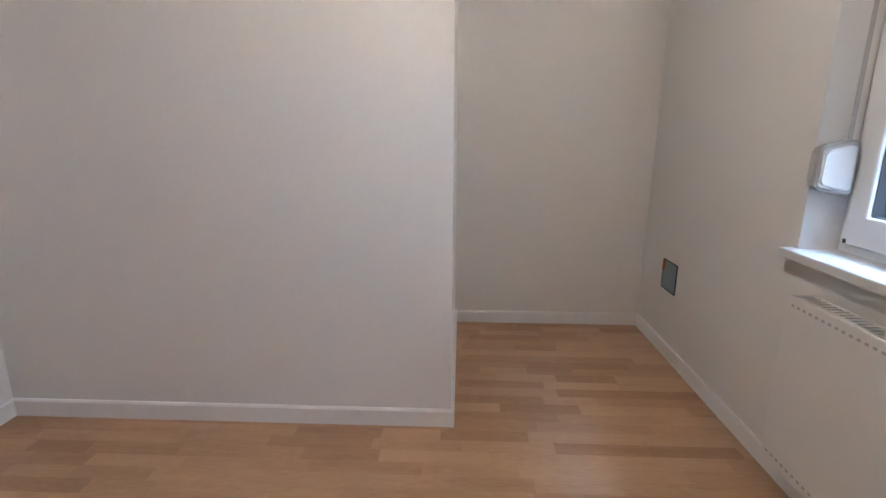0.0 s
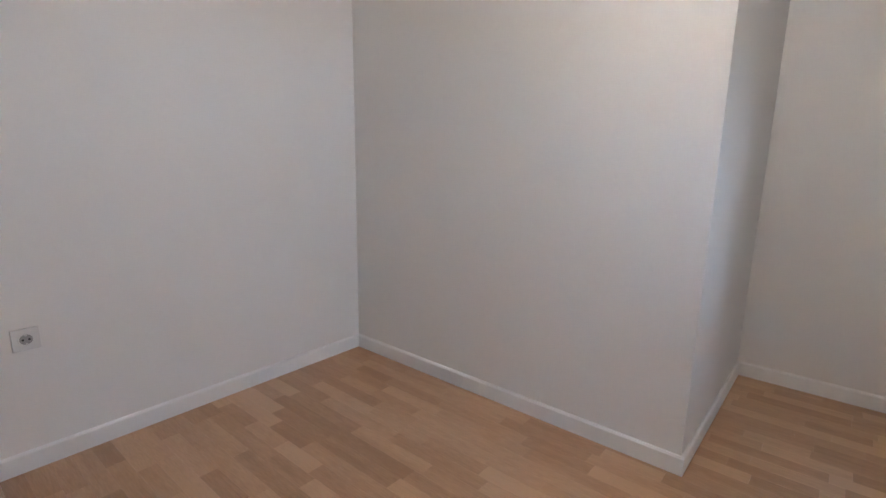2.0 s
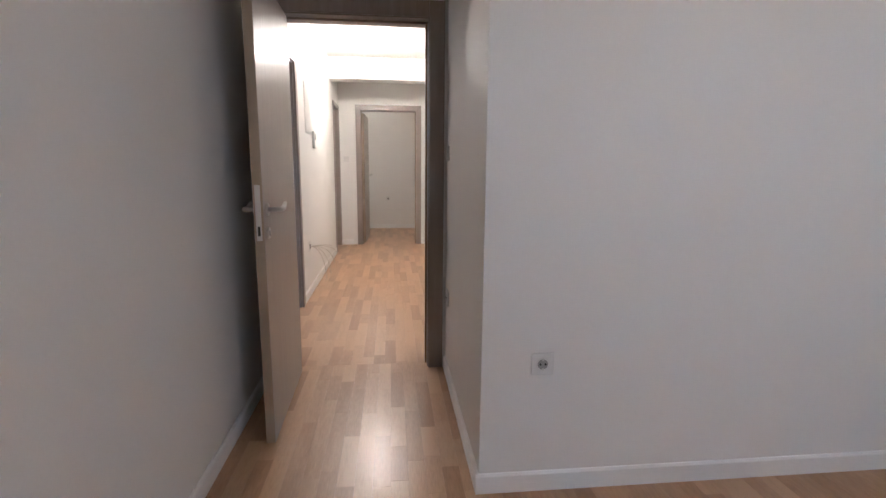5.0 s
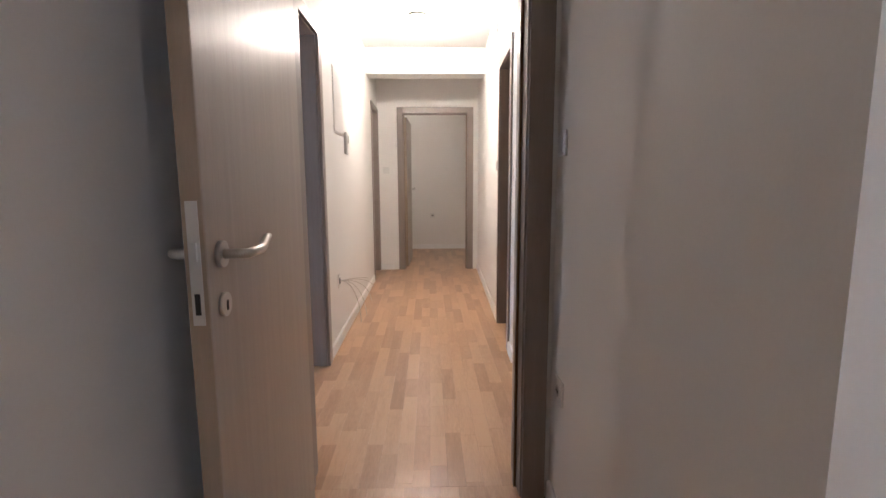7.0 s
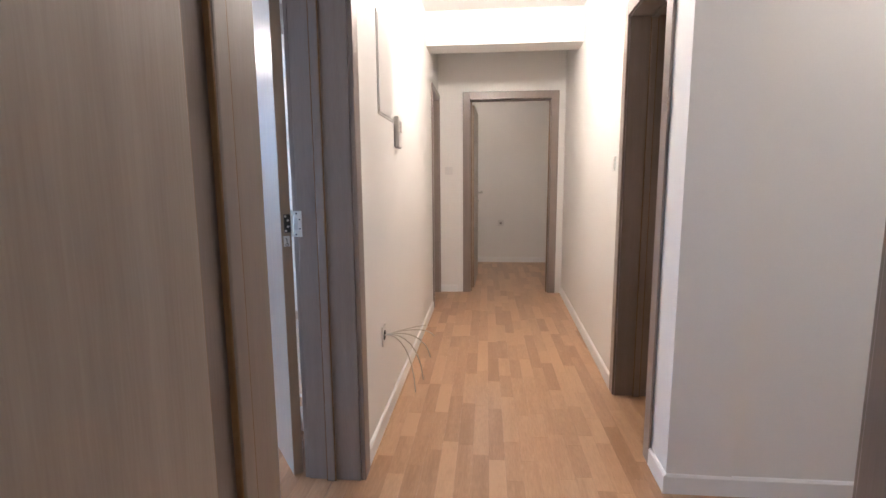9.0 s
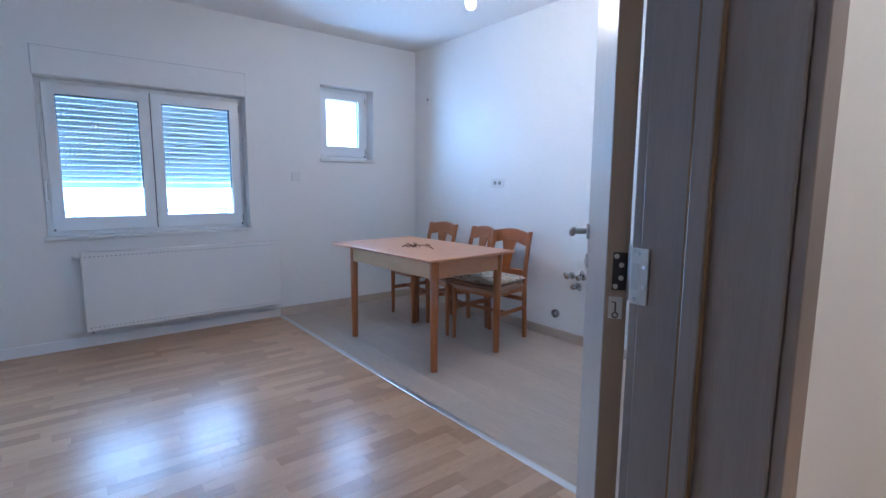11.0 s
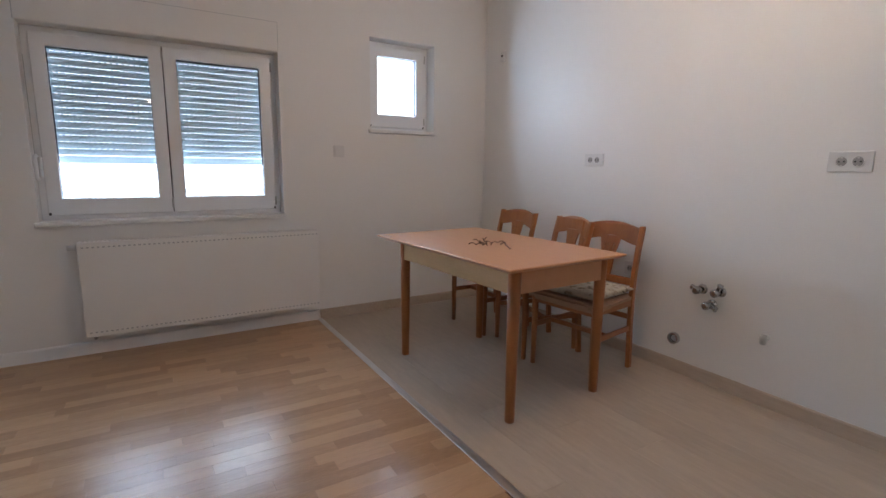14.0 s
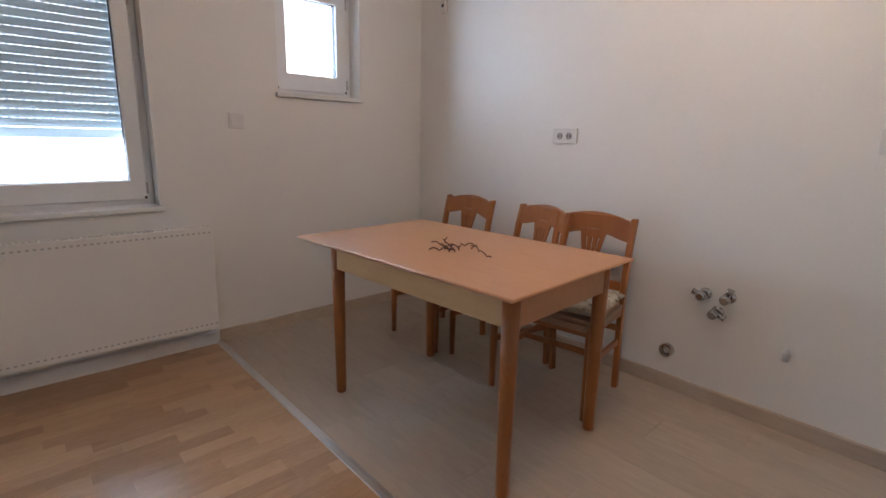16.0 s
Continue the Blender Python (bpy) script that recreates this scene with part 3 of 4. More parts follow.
def shutter_box(y0, y1, z0, z1):
    """A flush cover of a roller shutter case; grey strips round it stand for joint shadow."""
    b = thing("shutter_box", "white painted roller shutter box cover over the window", "shutter box", None, "shutter boxes")
    part("cover", block(WX + 0.001, WX + 0.014, y0 + 0.005, y1 - 0.005, z0, z1 - 0.005, 0.002), PAINT, b)
    part("seam", block(WX + 0.0005, WX + 0.003, y0, y1, z1 - 0.0046, z1), SEAM, b, "grey strip in place of the joint's shadow")
    part("seam", block(WX + 0.0005, WX + 0.003, y0, y0 + 0.0046, z0, z1 - 0.005), SEAM, b, "grey strip in place of the joint's shadow")
    part("seam", block(WX + 0.0005, WX + 0.003, y1 - 0.0046, y1, z0, z1 - 0.005), SEAM, b, "grey strip in place of the joint's shadow")
    return b


shutter_box(1.665, 3.055, 1.932, 2.122)
shutter_box(0.28, 1.035, 1.892, 2.105)


def winder(m, label):
    """A flap of the shutter's strap winder with its strap."""
    w = thing("strap_winder", label, "strap winder", m, "strap winders")
    part("body", block(0.0, 0.022, -0.022, 0.022, -0.075, 0.075, 0.008), PVC, w)
    part("cover", block(0.02, 0.04, -0.018, 0.018, -0.06, 0.06, 0.008), PLASTIC, w)
    part("strap", block(0.010, 0.012, -0.007, 0.007, 0.07, 0.62), GREYPLASTIC, w, "grey woven strap")
    return w


winder(pose(WX - 0.05, 0.286, 1.14, 0, 0, 90), "white strap winder on the balcony door reveal")
winder(pose(WX - 0.05, 1.671, 1.14, 0, 0, 90), "slim white strap winder in the window reveal")

handle = thing("window_handle", "white lever handle on the balcony door", "handle", pose(WX - 0.084, 0.355, 1.05))
part("base", block(0, 0.012, -0.014, 0.014, -0.035, 0.035, 0.004), PVC, handle)
part("lever", tube(bmesh.new(), [(0.01, 0, 0), (0.04, 0, 0), (0.05, 0, -0.012), (0.05, 0, -0.11)], [0.009, 0.009, 0.01, 0.008], 10), PVC, handle)


def swing_winder():
    """The hinged shutter strap winder in the bedroom's window recess: a hood with a grey rim, its face towards the room."""
    w = thing("strap_winder", "white swing-out strap winder with a grey rim in the window recess", "strap winder",
              pose(1.638, BY0 - 0.045, 1.10), "strap winders")
    shape = [(-0.06, 0.088), (-0.035, 0.094), (0.050, 0.074), (0.064, 0.058), (0.066, -0.046), (0.056, -0.064), (-0.03, -0.086), (-0.06, -0.082)]
    hood = prism(bmesh.new(), shape, "x", -0.050, -0.002)
    bmesh.ops.bevel(hood, geom=list(hood.edges), offset=0.008, segments=3, affect="EDGES")
    part("hood", hood, GREYPLASTIC, w, "grey plastic rim")
    face = prism(bmesh.new(), [(y * 0.80 + 0.001, z * 0.80) for y, z in shape], "x", -0.056, -0.046)
    bmesh.ops.bevel(face, geom=list(face.edges), offset=0.004, segments=2, affect="EDGES")
    part("cover", face, PVC, w, "white rounded cover")
    part("strap", block(-0.030, -0.028, -0.040, -0.026, 0.08, 0.80), GREYPLASTIC, w, "grey woven strap")
    return w


swing_winder()

# ---- radiators ----


def radiator(name, label, m, width, height, depth):
    """A panel radiator; local x along the wall from 0, local -y towards the room, z from its lower edge."""
    r = thing(name, label, "radiator", m, "radiators")
    f = -depth
    part("front_panel", block(0, width, f, f + 0.014, 0, height, 0.004), RADIATOR, r)
    for zz in (0.028, height - 0.03):
        slots = bmesh.new()
        for k in range(int(width / 0.026)):
            a = 0.02 + 0.026 * k
            box(slots, a, a + 0.012, f - 0.0006, f + 0.002, zz - 0.004, zz + 0.004)
        part("slot_row", slots, SEAM, r, "row of small grey slots")
    part("back_panel", block(0.01, width - 0.01, -0.045, -0.032, 0.01, height - 0.01, 0.003), RADIATOR, r)
    fins = bmesh.new()
    for k in range(int(width / 0.03)):
        a = 0.02 + 0.03 * k
        box(fins, a, a + 0.0015, f + 0.015, -0.045, 0.03, height - 0.02)
    part("fins", fins, GREYPLASTIC, r)
    for a in (0.0, width):
        s = 0.004 if a == 0 else -0.004
        part("side_cover", block(min(a, a + s), max(a, a + s), f + 0.012, -0.03, 0.005, height - 0.004, 0.001), RADIATOR, r)
    grille = bmesh.new()
    for k in range(int(width / 0.022)):
        a = 0.01 + 0.022 * k
        if a + 0.012 < width - 0.008:
            box(grille, a, a + 0.010, f + 0.016, -0.034, height - 0.006, height - 0.002)
    for y in (f + 0.016, -0.036):
        box(grille, 0.005, width - 0.005, y - 0.003, y + 0.003, height - 0.007, height)
    part("top_grille", grille, RADIATOR, r, "white slotted top grille")
    for a in (0.2, width - 0.2):
        part("bracket", block(a - 0.015, a + 0.015, -0.034, 0.0, 0.05, height - 0.05), RADIATOR, r)
    return r


lr = radiator("radiator", "wide flat white panel radiator under the double window", pose(WX, 1.84, 0.135, 0, 0, 90), 1.42, 0.575, 0.115)
valve = tube(bmesh.new(), [(-0.05, -0.06, 0.54), (-0.01, -0.06, 0.54)], 0.016, 12)
part("valve", valve, PLASTIC, lr, "white thermostat stub")
pipe = tube(bmesh.new(), [(0.04, -0.06, 0.0), (0.04, -0.06, -0.025), (0.04, 0.0, -0.035)], 0.008, 8)
part("pipe", pipe, GREYPLASTIC, lr, "short dark pipe")
radiator("radiator", "flat white panel radiator with slots under the bedroom window", pose(1.49, BY0, 0.14, 0, 0, 180), 1.3, 0.575, 0.105)

# ---- electrical fittings ----


def socket(name, label, m, gangs=1, width=0.085, height=0.085):
    """A white wall socket facing local -y, its centre at the origin."""
    s = thing(name, label, "socket", m, "wall sockets")
    part("plate", block(-width / 2, width / 2, -0.010, 0, -height / 2, height / 2, 0.003), PLASTIC, s)
    for k in range(gangs):
        c = (k - (gangs - 1) / 2) * 0.058
        r = 0.021
        ring = lathe([(r + 0.004, 0.0095), (r + 0.003, 0.0115), (r, 0.0115), (r - 0.002, 0.0102)])
        bmesh.ops.translate(ring, verts=ring.verts, vec=(c, 0, 0))
        part("socket_ring", ring, PLASTIC, s)
        # the plate is not hollowed; a grey disc holds the well's shade
        well = lathe([(r - 0.001, 0.0095), (r - 0.0015, 0.0106)])
        bmesh.ops.translate(well, verts=well.verts, vec=(c, 0, 0))
        part("socket_well", well, WELL, s, "flat grey disc painted as the shaded socket well")
        for dx in (-0.0095, 0.0095):
            part("pin_hole", tube(bmesh.new(), [(c + dx, -0.0101, 0), (c + dx, -0.0128, 0)], 0.0038, 8), RUBBER, s)
        for dz in (-0.018, 0.018):
            part("earth_clip", block(c - 0.003, c + 0.003, -0.0135, -0.010, dz - 0.004, dz + 0.004), STEEL, s)
    return s


def switch(label, m, size=0.082):
    s = thing("light_switch", label, "light switch", m, "light switches")
    part("plate", block(-size / 2, size / 2, -0.009, 0, -size / 2, size / 2, 0.003), PLASTIC, s)
    part("rocker", block(-size * 0.36, size * 0.36, -0.0125, -0.008, -size * 0.36, size * 0.36, 0.002), PLASTIC, s)
    return s


socket("wall_socket", "white single wall socket near the bedroom corner", pose(0.228, 0, 0.515))
socket("wall_socket", "white single wall socket low beside the bedroom door", pose(0, 1.07, 0.475, 0, 0, -90))
switch("white rocker switch beside the bedroom door", pose(0, 1.11, 1.30, 0, 0, -90))
socket("wall_socket", "white double wall socket above the table", pose(-3.97, KY, 1.228), 2, 0.155, 0.082)
socket("wall_socket", "white double wall socket over bare kitchen wall", pose(-2.565, KY, 1.215), 2, 0.16, 0.088)
socket("wall_socket", "white wall socket low behind the chair", pose(-3.62, KY, 0.555))
switch("white switch on the window wall", pose(WX, 3.467, 1.275, 0, 0, 90), 0.085)
switch("white switch beside the far doorway", pose(-1.0, END_Y, 1.31))
switch("white switch on the corridor wall", SKEW @ pose(CX1, 3.66, 1.30, 0, 0, -90))
socket("wall_socket", "white wall socket on the far room's back wall", pose(-0.39, 7.92, 0.58))

plug = thing("wall_outlet", "small white wall outlet high in the kitchen corner", "outlet", pose(-4.985, KY, 2.06))
part("plate", block(-0.026, 0.026, -0.024, 0, -0.042, 0.042, 0.006), PLASTIC, plug)
part("hole", tube(bmesh.new(), [(0, -0.022, 0.006), (0, -0.0255, 0.006)], 0.011, 12), RUBBER, plug)

fuse = thing("fuse_box", "flat white fuse box door on the corridor wall", "fuse box", pose(CX0, 3.195, 1.75, 0, 0, 90))
part("rim", block(-0.18, 0.18, -0.004, 0, -0.23, 0.23, 0.001), PLASTIC, fuse)
part("door", block(-0.168, 0.168, -0.007, -0.003, -0.218, 0.218, 0.001), PLASTIC, fuse)

inter = thing("intercom", "white wall intercom with grey display", "intercom", pose(CX0, 3.46, 1.475, 0, 0, 90))
part("body", block(-0.045, 0.045, -0.028, 0, -0.085, 0.085, 0.008), PLASTIC, inter)
part("display", block(-0.028, 0.028, -0.030, -0.027, 0.0, 0.06, 0.002), WELL, inter, "grey display")

cab = thing("cable_outlet", "open wall outlet with loose grey cables", "cable outlet", pose(CX0, 3.01, 0.46, 0, 0, 90))
part("plate", block(-0.035, 0.035, -0.008, 0, -0.05, 0.05, 0.003), PLASTIC, cab)
part("hole", tube(bmesh.new(), [(0, -0.0075, 0), (0, -0.0088, 0)], 0.026, 16), DARK, cab)
for dx, dy, dz in ((0.34, -0.16, -0.05), (0.40, -0.20, -0.13), (0.30, -0.19, -0.22), (0.22, -0.16, -0.32), (0.13, -0.13, -0.35)):
    pts = [(0.0 + dx * s, -0.008 + dy * math.sin(1.5 * s), 0.0 + dz * s * s) for s in np.linspace(0, 1, 9)]
    part("cable", tube(bmesh.new(), pts, 0.0028, 6), WHITEWIRE, cab)

vent = thing("junction_box", "small open junction box high on the corridor wall", "junction box", SKEW @ pose(CX1, 3.71, 2.41, 0, 0, -90))
part("rim", block(-0.05, 0.05, -0.006, 0, -0.05, 0.05, 0.002), PLASTIC, vent)
part("opening", block(-0.042, 0.042, -0.0075, -0.005, -0.042, 0.042), DARK, vent)

hole = thing("wall_box", "open wall box with a blue-grey back and red edge", "junction box", pose(2.585, BY0, 0.445, 0, 0, 180))
part("back", block(-0.085, 0.085, -0.004, 0.0, -0.08, 0.08, 0.001), BLUEBOX, hole)
rim = bmesh.new()
for q in ((-0.084, 0.080, 0.077, 0.081), (-0.080, 0.086, -0.084, -0.078), (0.083, 0.086, -0.082, 0.080), (-0.090, -0.084, -0.080, 0.079)):
    box(rim, q[0], q[1], -0.006, 0.0, q[2], q[3])
part("broken_rim", rim, DARK, hole, "dark broken plaster rim")
part("conduit", block(-0.083, -0.066, -0.012, -0.003, 0.02, 0.076, 0.002), RED, hole, "red conduit end")

# ---- lamps ----


def pendant(x, y, z, label):
    p = thing("pendant_bulb", label, "lamp", pose(x, y, 0), "bare bulbs")
    part("ceiling_rose", tube(bmesh.new(), [(0, 0, H), (0, 0, H - 0.03)], [0.045, 0.03], 20), PLASTIC, p)
    part("cord", tube(bmesh.new(), [(0, 0, H - 0.03), (0, 0, z + 0.13)], 0.003, 8), WHITEWIRE, p)
    part("holder", tube(bmesh.new(), [(0, 0, z + 0.135), (0, 0, z + 0.12), (0, 0, z + 0.07)], [0.01, 0.019, 0.019], 14), PLASTIC, p)
    prof = [(0.07, 0.014), (0.055, 0.018), (0.035, 0.028), (0.012, 0.031), (-0.008, 0.027), (-0.02, 0.016), (-0.025, 0.003)]
    part("bulb", tube(bmesh.new(), [(0, 0, z + a) for a, _ in prof], [b for _, b in prof], 18), BULB, p, "lit frosted bulb")


pendant(-3.10, 3.69, 2.23, "bare lit bulb hanging from the living room ceiling")
# fixture of the far room's added bulb, never in view
pendant(-0.60, 7.0, 2.32, "unseen bare bulb added to light the far room")
# fixture for the added hall light, out of view
pendant(0.95, 2.36, 2.32, "unseen bare bulb added to brighten the entrance hall")
pendant(1.05, -2.05, 2.36, "bare lit bulb hanging from the bedroom ceiling")
disc = thing("ceiling_lamp", "small round lit lamp on the corridor ceiling", "lamp", pose(-0.53, 3.90, 0))
part("base", tube(bmesh.new(), [(0, 0, H), (0, 0, H - 0.02)], 0.085, 28), PLASTIC, disc)
part("diffuser", tube(bmesh.new(), [(0, 0, H - 0.02), (0, 0, H - 0.045), (0, 0, H - 0.06)], [0.08, 0.07, 0.03], 28), BULB, disc, "lit frosted diffuser")

# ---- dining table ----


def dining_table():
    t = thing("dining_table", "orange-brown beech dining table with round legs", "table", pose(-3.80, 3.857, 0, 0, 0, 2.9))
    top = bmesh.new()
    x0, x1, y0, y1 = -0.665, 0.575, -0.40, 0.385
    rings = []
    for inset, z in ((0.026, 0.727), (0.004, 0.739), (0.0, 0.744), (0.002, 0.7485), (0.006, 0.750)):
        rings.append([top.verts.new(p) for p in ((x0 + inset, y0 + inset, z), (x1 - inset, y0 + inset, z), (x1 - inset, y1 - inset, z), (x0 + inset, y1 - inset, z))])
    for a, b in zip(rings, rings[1:]):
        for k in range(4):
            top.faces.new((a[k], a[(k + 1) % 4], b[(k + 1) % 4], b[k]))
    top.faces.new(list(reversed(rings[0])))
    top.faces.new(rings[-1])
    part("tabletop", top, BEECHTOP, t, "worn orange beech top with a sloped edge")
    for a in (-0.49, 0.49):
        for b in (-0.295, 0.295):
            part("leg", tube(bmesh.new(), [(a, b, 0), (a, b, 0.006), (a, b, 0.35), (a, b, 0.727)], [0.021, 0.0235, 0.027, 0.031], 20), BEECH, t)
    for b in (-0.305, 0.305):
        part("apron", block(-0.475, 0.475, b - 0.011, b + 0.011, 0.615, 0.726, 0.002), APRON, t, "pale beech apron board")
    # end boards carry the warm reflected light as the tabletop's orange
    for a in (-0.50, 0.50):
        part("apron", block(a - 0.011, a + 0.011, -0.28, 0.28, 0.615, 0.726, 0.002), BEECHTOP, t, "beech end board, orange for warm reflected light")
    return t


dining_table()

# ---- chairs ----


def dining_chair():
    """A chair that faces local -y, its origin on the floor under the seat."""
    c = thing("dining_chair", "orange-brown wooden dining chair with a slatted back", "chair", None, "chairs at the table")
    fw, bw2, fd, bd = 0.205, 0.185, -0.20, 0.20
    for s in (-1, 1):
        part("leg", tube(bmesh.new(), [(s * fw, fd, 0), (s * fw, fd, 0.2), (s * fw, fd, 0.43)], [0.015, 0.018, 0.020], 12), BEECH, c)
        post = bmesh.new()
        line = [(0.20, 0.0), (0.185, 0.25), (0.18, 0.42), (0.19, 0.58), (0.215, 0.72), (0.245, 0.845)]
        outline = [(y - 0.017, z) for y, z in line] + [(y + 0.015, z) for y, z in reversed(line)]
        prism(post, outline, "x", s * bw2 - 0.014 + s * 0.008, s * bw2 + 0.014 + s * 0.008)
        bmesh.ops.bevel(post, geom=[e for e in post.edges if abs(e.verts[0].co.x - e.verts[1].co.x) < 1e-5], offset=0.004, segments=1, affect="EDGES")
        part("back_post", post, BEECH, c)
        part("side_rail", block(s * 0.193 - 0.009, s * 0.193 + 0.009, fd, 0.19, 0.385, 0.425, 0.003), BEECH, c)
        board = block(s * 0.197 - 0.008, s * 0.197 + 0.008, fd + 0.004, 0.186, 0.232, 0.262, 0.003)
        for v in board.verts:
            v.co.x -= s * 0.02 * (v.co.y - fd)
        part("stretcher", board, BEECH, c)
    part("front_rail", block(-fw, fw, fd - 0.009, fd + 0.009, 0.385, 0.425, 0.003), BEECH, c)
    part("back_rail", block(-bw2, bw2, 0.172, 0.19, 0.385, 0.425, 0.003), BEECH, c)
    part("cross_stretcher", block(-0.192, 0.192, -0.06, -0.044, 0.233, 0.261, 0.003), BEECH, c)
    part("cross_stretcher", block(-bw2, bw2, 0.174, 0.19, 0.30, 0.33, 0.003), BEECH, c)
    seat = bmesh.new()
    prism(seat, [(-0.205, fd - 0.036), (0.205, fd - 0.036), (0.232, fd - 0.01), (0.205, 0.172), (-0.205, 0.172), (-0.232, fd - 0.01)], "z", 0.408, 0.462)
    bmesh.ops.bevel(seat, geom=list(seat.edges), offset=0.018, segments=3, affect="EDGES")
    part("seat", seat, SEATPAD, c, "brown upholstered seat")
    crest = bmesh.new()
    n = 12
    up = [(-0.178 + 0.356 * k / n, 0.832 + 0.028 * math.sin(math.pi * k / n)) for k in range(n + 1)]
    low = [(-0.178 + 0.356 * k / n, 0.735 + 0.030 * math.sin(math.pi * k / n) ** 1.5 + (0.012 if abs(k - n / 2) < 2 else 0)) for k in range(n + 1)]
    prism(crest, up + list(reversed(low)), "y", -0.010, 0.010)
    for v in crest.verts:
        v.co.y += 0.222 + 0.17 * (v.co.z - 0.76) + 0.022 * (1 - (v.co.x / 0.18) ** 2)
    part("crest_rail", crest, BEECH, c, "arched top rail")
    low_rail = block(-0.18, 0.18, 0.178, 0.196, 0.50, 0.545, 0.004)
    part("lower_rail", low_rail, BEECH, c)
    shapes = [("splat", [(-0.036, 0.54), (0.036, 0.54), (0.043, 0.655), (-0.043, 0.655)]),
              ("splat_head", [(-0.060, 0.735), (0.060, 0.735), (0.070, 0.775), (-0.070, 0.775)])]
    for a0, a1, b0, b1 in ((-0.043, -0.024, -0.060, -0.036), (-0.018, -0.003, -0.028, -0.004), (0.003, 0.018, 0.004, 0.028), (0.024, 0.043, 0.036, 0.060)):
        shapes.append(("splat_bar", [(a0, 0.655), (a1, 0.655), (b1, 0.735), (b0, 0.735)]))
    for kind_, outline in shapes:
        piece = prism(bmesh.new(), outline, "y", -0.006, 0.006)
        for v in piece.verts:
            v.co.y += 0.19 + (v.co.z - 0.54) * 0.20
        part(kind_, piece, BEECH, c)
    return c


chair = dining_chair()
chair.matrix_world = pose(-4.525, 4.385, 0, 0, 0, -1)
mid = copy_thing(chair, pose(-4.0, 4.385, 0, 0, 0, -14))
near = copy_thing(chair, pose(-3.605, 4.385, 0, 0, 0, 8))


def cushion(m, label):
    """A soft square seat cushion with a rumpled outline."""
    bm = bmesh.new()
    n = 18
    grid = {}
    for side in (1, -1):
        for i in range(n + 1):
            for j in range(n + 1):
                u, v = 2 * i / n - 1, 2 * j / n - 1
                rim = max(abs(u), abs(v)) == 1
                if side < 0 and rim:
                    grid[side, i, j] = grid[1, i, j]
                    continue
                puff = ((1 - u ** 6) * (1 - v ** 6)) ** 0.5
                wave = 0.006 * noise.noise(Vector((u * 3, v * 3, side)))
                shrink = 1 - 0.04 * (1 - max(abs(u), abs(v)))
                z = 0.025 + side * (0.024 * puff) + wave * puff
                grid[side, i, j] = bm.verts.new((0.218 * u * shrink * (1 + 0.02 * math.cos(4 * v)), 0.195 * v * shrink, max(z, 0.0015)))
    for side in (1, -1):
        for i in range(n):
            for j in range(n):
                q = [grid[side, i, j], grid[side, i + 1, j], grid[side, i + 1, j + 1], grid[side, i, j + 1]]
                f = bm.faces.new(q if side > 0 else q[::-1])
                f.smooth = True
    ob = solid("seat_cushion", bm, FLORAL, label, "cushion", "seat cushions")
    ob.matrix_world = m
    return ob


cushion(pose(-3.602, 4.365, 0.462, 0, 0, 9), "flat floral-patterned cushion on the chair seat")
cushion(pose(-4.005, 4.36, 0.462, 0, 0, -14), "flat floral-patterned cushion under the table edge")

# ---- loose wires on the table ----
random.seed(4)
TX, TY, TZ = -3.75, 3.80, 0.7525


def wire(points):
    bm = tube(bmesh.new(), [(TX + a, TY + b, TZ + c) for a, b, c in points], 0.0025, 6)
    solid("wire_scrap", bm, WIRE, "short bent brown wire scrap lying on the table", "wire", "wire scraps")


def bent(x, y, heading, length, curl, kink):
    """A stiff wire scrap that bends one way and then the other."""
    pts, n = [], 16
    a = heading
    for k in range(n):
        pts.append((x, y, 0.003 + 0.012 * abs(math.sin(0.55 * k + heading))))
        a += curl * math.cos(math.pi * k / n * 2) + (kink if k in (5, 11) else 0)
        x += length / n * math.cos(a)
        y += length / n * math.sin(a)
    return pts


wire(bent(-0.19, 0.10, -1.3, 0.17, 0.10, 0.7))
wire(bent(-0.17, -0.01, 0.5, 0.16, -0.12, -0.8))
wire(bent(-0.03, 0.09, -0.2, 0.27, -0.10, -0.25))
wire(bent(-0.07, -0.04, 1.2, 0.15, 0.22, -0.9))
wire(bent(-0.08, -0.10, 0.2, 0.14, 0.15, 1.1))
wire(bent(0.02, 0.04, 2.4, 0.15, -0.25, 0.8))
wire(bent(-0.02, -0.07, 0.9, 0.10, 0.3, -1.2))

# ---- kitchen plumbing ----


def angle_valve(x, z, turn):
    v = thing("angle_valve", "chrome angle valve stub on the bare kitchen wall", "valve", pose(x, KY, z, 0, turn, 0), "angle valves")
    part("rosette", tube(bmesh.new(), [(0, 0, 0), (0, -0.006, 0), (0, -0.012, 0)], [0.028, 0.027, 0.014], 20), CHROME, v)
    part("body", tube(bmesh.new(), [(0, -0.01, 0), (0, -0.05, 0)], [0.013, 0.014], 14), CHROME, v)
    part("knob", tube(bmesh.new(), [(0, -0.05, 0), (0, -0.055, 0), (0, -0.072, 0), (0, -0.077, 0)], [0.016, 0.023, 0.021, 0.012], 10), CHROME, v)
    part("outlet", tube(bmesh.new(), [(0, -0.034, 0), (0, -0.034, 0.030), (0, -0.034, 0.046)], [0.012, 0.012, 0.016], 12), CHROME, v)
    return v


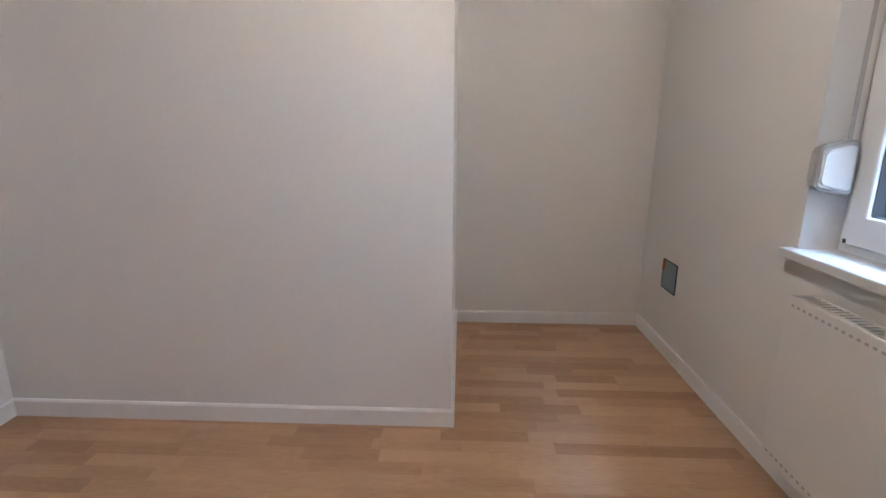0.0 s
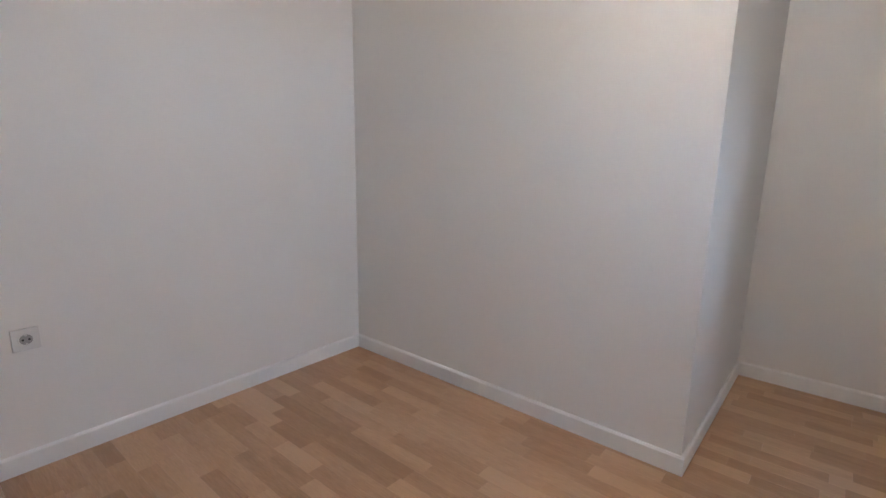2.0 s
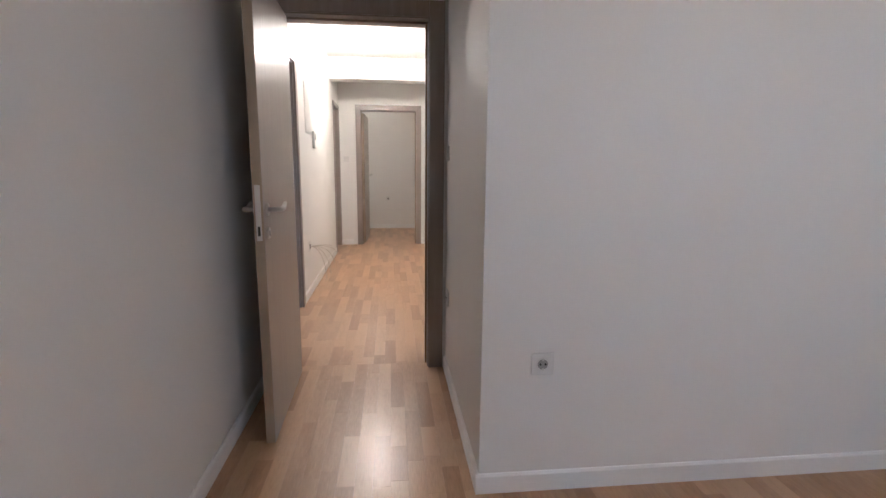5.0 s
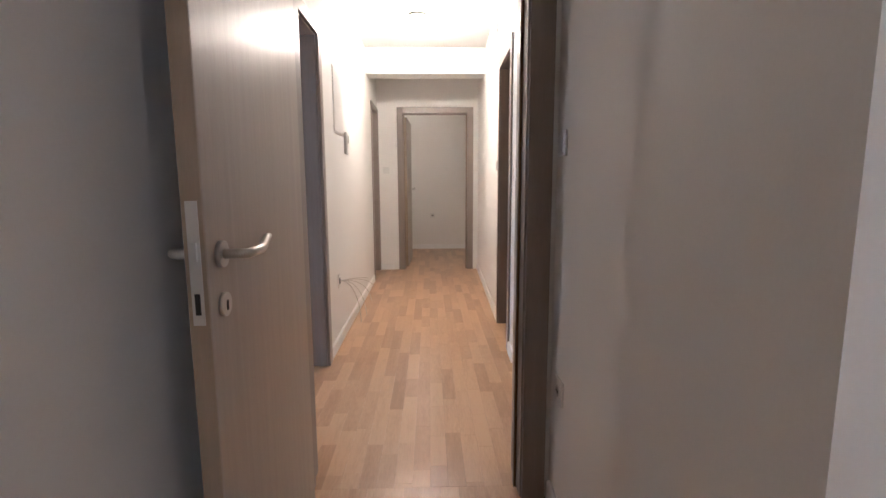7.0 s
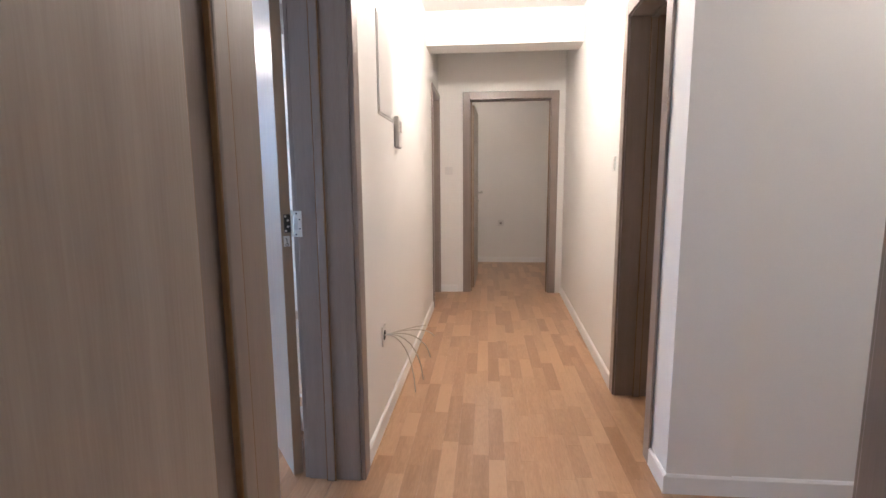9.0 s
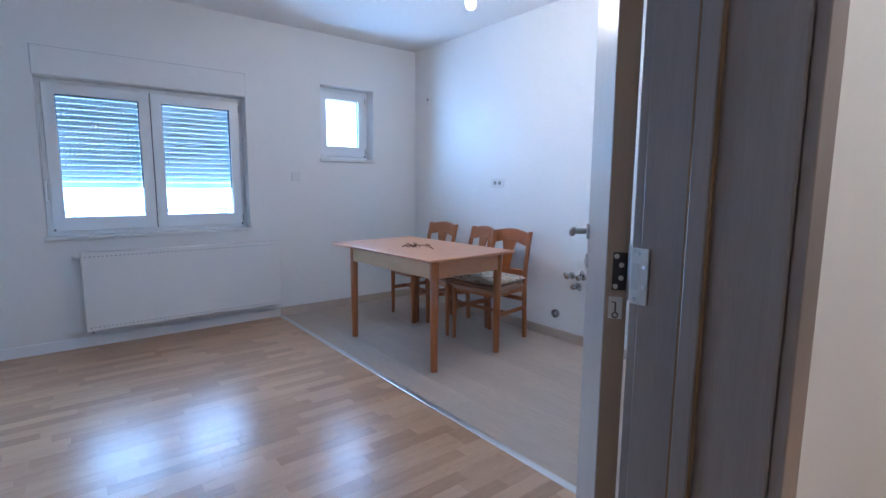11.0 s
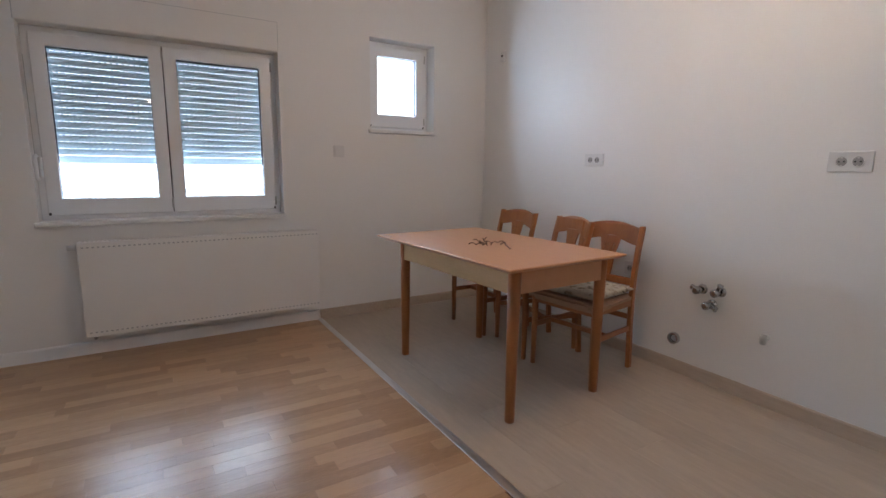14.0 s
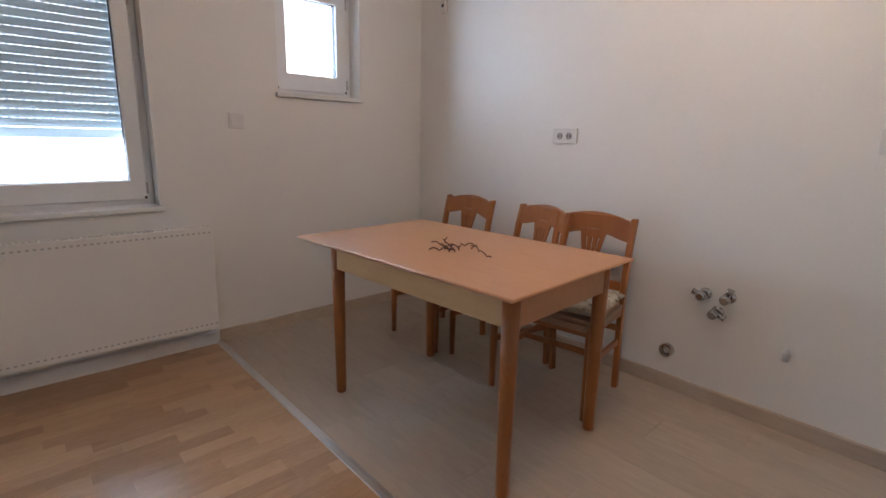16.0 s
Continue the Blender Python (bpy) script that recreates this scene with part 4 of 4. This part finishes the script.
angle_valve(-3.145, 0.525, -80)
angle_valve(-3.045, 0.53, 15)
angle_valve(-3.085, 0.452, 110)
dr = thing("drain_stub", "round chrome-rimmed drain pipe end low on the wall", "drain", pose(-3.283, KY, 0.20))
part("rim", lathe([(0.034, 0), (0.033, 0.022), (0.024, 0.024), (0.021, 0.006)]), CHROME, dr)
part("plug", tube(bmesh.new(), [(0, -0.004, 0), (0, -0.012, 0)], [0.020, 0.012], 20), GREYPLASTIC, dr, "grey pipe plug")
tp = thing("pipe_cap", "small white capped pipe end on the wall", "pipe", pose(-2.80, KY, 0.355))
part("collar", tube(bmesh.new(), [(0, 0, 0), (0, -0.03, 0)], 0.017, 14), PLASTIC, tp)
part("cap", tube(bmesh.new(), [(0, -0.025, 0.018), (0, -0.032, 0), (0, -0.03, -0.03)], [0.013, 0.018, 0.014], 12), GREYPLASTIC, tp, "grey cap")

# ---- balcony and outside ----
solid("balcony_floor", block(-6.50, WX - 0.302, -1.2, 3.2, -0.14, -0.02), BALCONYTILE, "pale tiled balcony floor in bright daylight", "balcony floor", kind="structure")
rail = thing("balcony_railing", "pale painted metal balcony railing", "railing", kind="structure")
for z in (0.94, 0.82, 0.20, 0.05):
    part("bar", block(-6.42, -6.38, -1.2, 3.2, z - 0.018, z + 0.018, 0.003), RAILPAINT, rail)
for k in range(38):
    y = -1.15 + 0.115 * k
    part("baluster", block(-6.409, -6.391, y - 0.009, y + 0.009, 0.215, 0.805), RAILPAINT, rail)
for y in (-1.15, 0.35, 1.85, 3.15):
    part("post", block(-6.415, -6.385, y - 0.015, y + 0.015, -0.02, 0.93), RAILPAINT, rail)
solid("ground", block(-900, 900, -900, 900, -3.4, -3.2), GROUND, "pale gravelly ground below the house", "ground", kind="structure")


solid("backdrop", block(-24.2, -24, -40, 44, -3.2, 16), HAZE, "bright white overcast distance beyond the balcony", "sky", kind="structure")
solid("backdrop_south", block(-26, 28, -24.2, -24, -3.2, 16), HAZE, "bright white overcast distance beyond the bedroom window", "sky", kind="structure")

# ---- floor pieces ----


def stave_mesh(name, w, l, mat):
    """A floor piece lying from its corner along y, with softened upper edges."""
    g, c = 0.00012, 0.0006
    data = bpy.data.meshes.new(name)
    lo = [(g, g, -0.004), (w - g, g, -0.004), (w - g, l - g, -0.004), (g, l - g, -0.004)]
    mi = [(a, b, -0.0003) for a, b, _ in lo]
    hi = [(g + c, g + c, 0), (w - g - c, g + c, 0), (w - g - c, l - g - c, 0), (g + c, l - g - c, 0)]
    faces = [(8, 9, 10, 11)]
    for k in range(4):
        j = (k + 1) % 4
        faces += [(k, j, 4 + j, 4 + k), (4 + k, 4 + j, 8 + j, 8 + k)]
    data.from_pydata(lo + mi + hi, [], faces)
    data.materials.append(mat)
    return data


def staves(name, label, areas, nearest, seed):
    """Oak parquet along y over areas (x0, x1, y0, y1); the pieces inside nearest are objects, the others one mesh."""
    rng = random.Random(seed)
    xs0, xs1 = min(a[0] for a in areas), max(a[1] for a in areas)
    floor = solid(name, block(areas[0][0], areas[0][1], areas[0][2], areas[0][3], -0.0115, -0.0045), BED, label, "floor", kind="structure")
    shared, count = {}, 0
    verts, faces = [], []
    w = 0.0705
    for x0, x1, y0, y1 in areas:
        x = x0
        while x < x1 - 0.005:
            ww = min(w, x1 - x)
            y = y0 - rng.random() * 0.35
            while y < y1:
                l = rng.choice((0.24, 0.30, 0.36, 0.42, 0.48))
                a, b = max(y, y0), min(y + l, y1)
                y += l
                if b - a < 0.02:
                    continue
                key_ = (round(ww, 4), round(b - a, 3))
                inside = nearest[0] < x < nearest[1] and nearest[2] < a < nearest[3]
                if inside and count < 300:
                    if key_ not in shared:
                        shared[key_] = stave_mesh("stave", *key_, STAVE)
                    ob = new("stave", shared[key_])
                    ob.parent = floor
                    ob.location = (x, a, 0)
                    count += 1
                else:
                    tmp = stave_mesh("tmp", *key_, STAVES)
                    base = len(verts)
                    verts += [(v.co.x + x, v.co.y + a, v.co.z) for v in tmp.vertices]
                    faces += [tuple(base + i for i in p.vertices) for p in tmp.polygons]
                    bpy.data.meshes.remove(tmp)
            x += ww
    data = bpy.data.meshes.new("stave_rest")
    data.from_pydata(verts, [], faces)
    data.materials.append(STAVES)
    rest = new("stave_rest", data)
    rest.parent = floor
    tagged(rest, "more oak staves of the same floor", kind="stuff")
    return floor


staves("floor_bedroom", "light oak strip parquet in the bedroom", [(BX0, NOOK_X, BY0, 1.26)], (0.1, 2.4, -2.4, 0.0), 3)
staves("floor_corridor", "light oak strip parquet in the corridor", [(LX + 0.1, CX1 + 0.1, 1.26, 8.0), (CX1 + 0.1, 1.9, 1.26, 3.75), (CX1 + 0.1, 2.06, END_Y, 7.92), (-2.46, LX + 0.1, END_Y, 7.92)],
       (-1.2, 0.2, 1.3, 6.0), 5)
staves("floor_living", "light oak strip parquet in the living room", [(WX, LX + 0.1, -1.2, 3.275)], (-4.2, -2.3, 1.2, 3.3), 8)

tiles = solid("floor_kitchen", block(WX, LX, 3.275, KY, -0.0115, -0.0045), GROUT, "grey-beige wood-look tiles laid in planks", "floor", kind="structure")
shared_tiles = {}
row, y = 0, 3.295
while y < KY - 0.01:
    wide = min(0.2, KY - y)
    x = WX - (0.0, 0.6, 0.3)[row % 3]
    while x < LX:
        a, b = max(x, WX), min(x + 1.2, LX)
        if b - a > 0.01:
            k = (round(wide, 3), round(b - a, 3))
            if k not in shared_tiles:
                tile = bmesh.new()
                box(tile, 0.0003, k[1] - 0.0003, 0.0003, k[0] - 0.0003, -0.004, 0.0, 0.0004)
                shared_tiles[k] = mesh("tile", tile, TILE)
            ob = new("tile", shared_tiles[k])
            ob.parent = tiles
            ob.location = (a, y, 0)
        x += 1.2
    y += wide
    row += 1
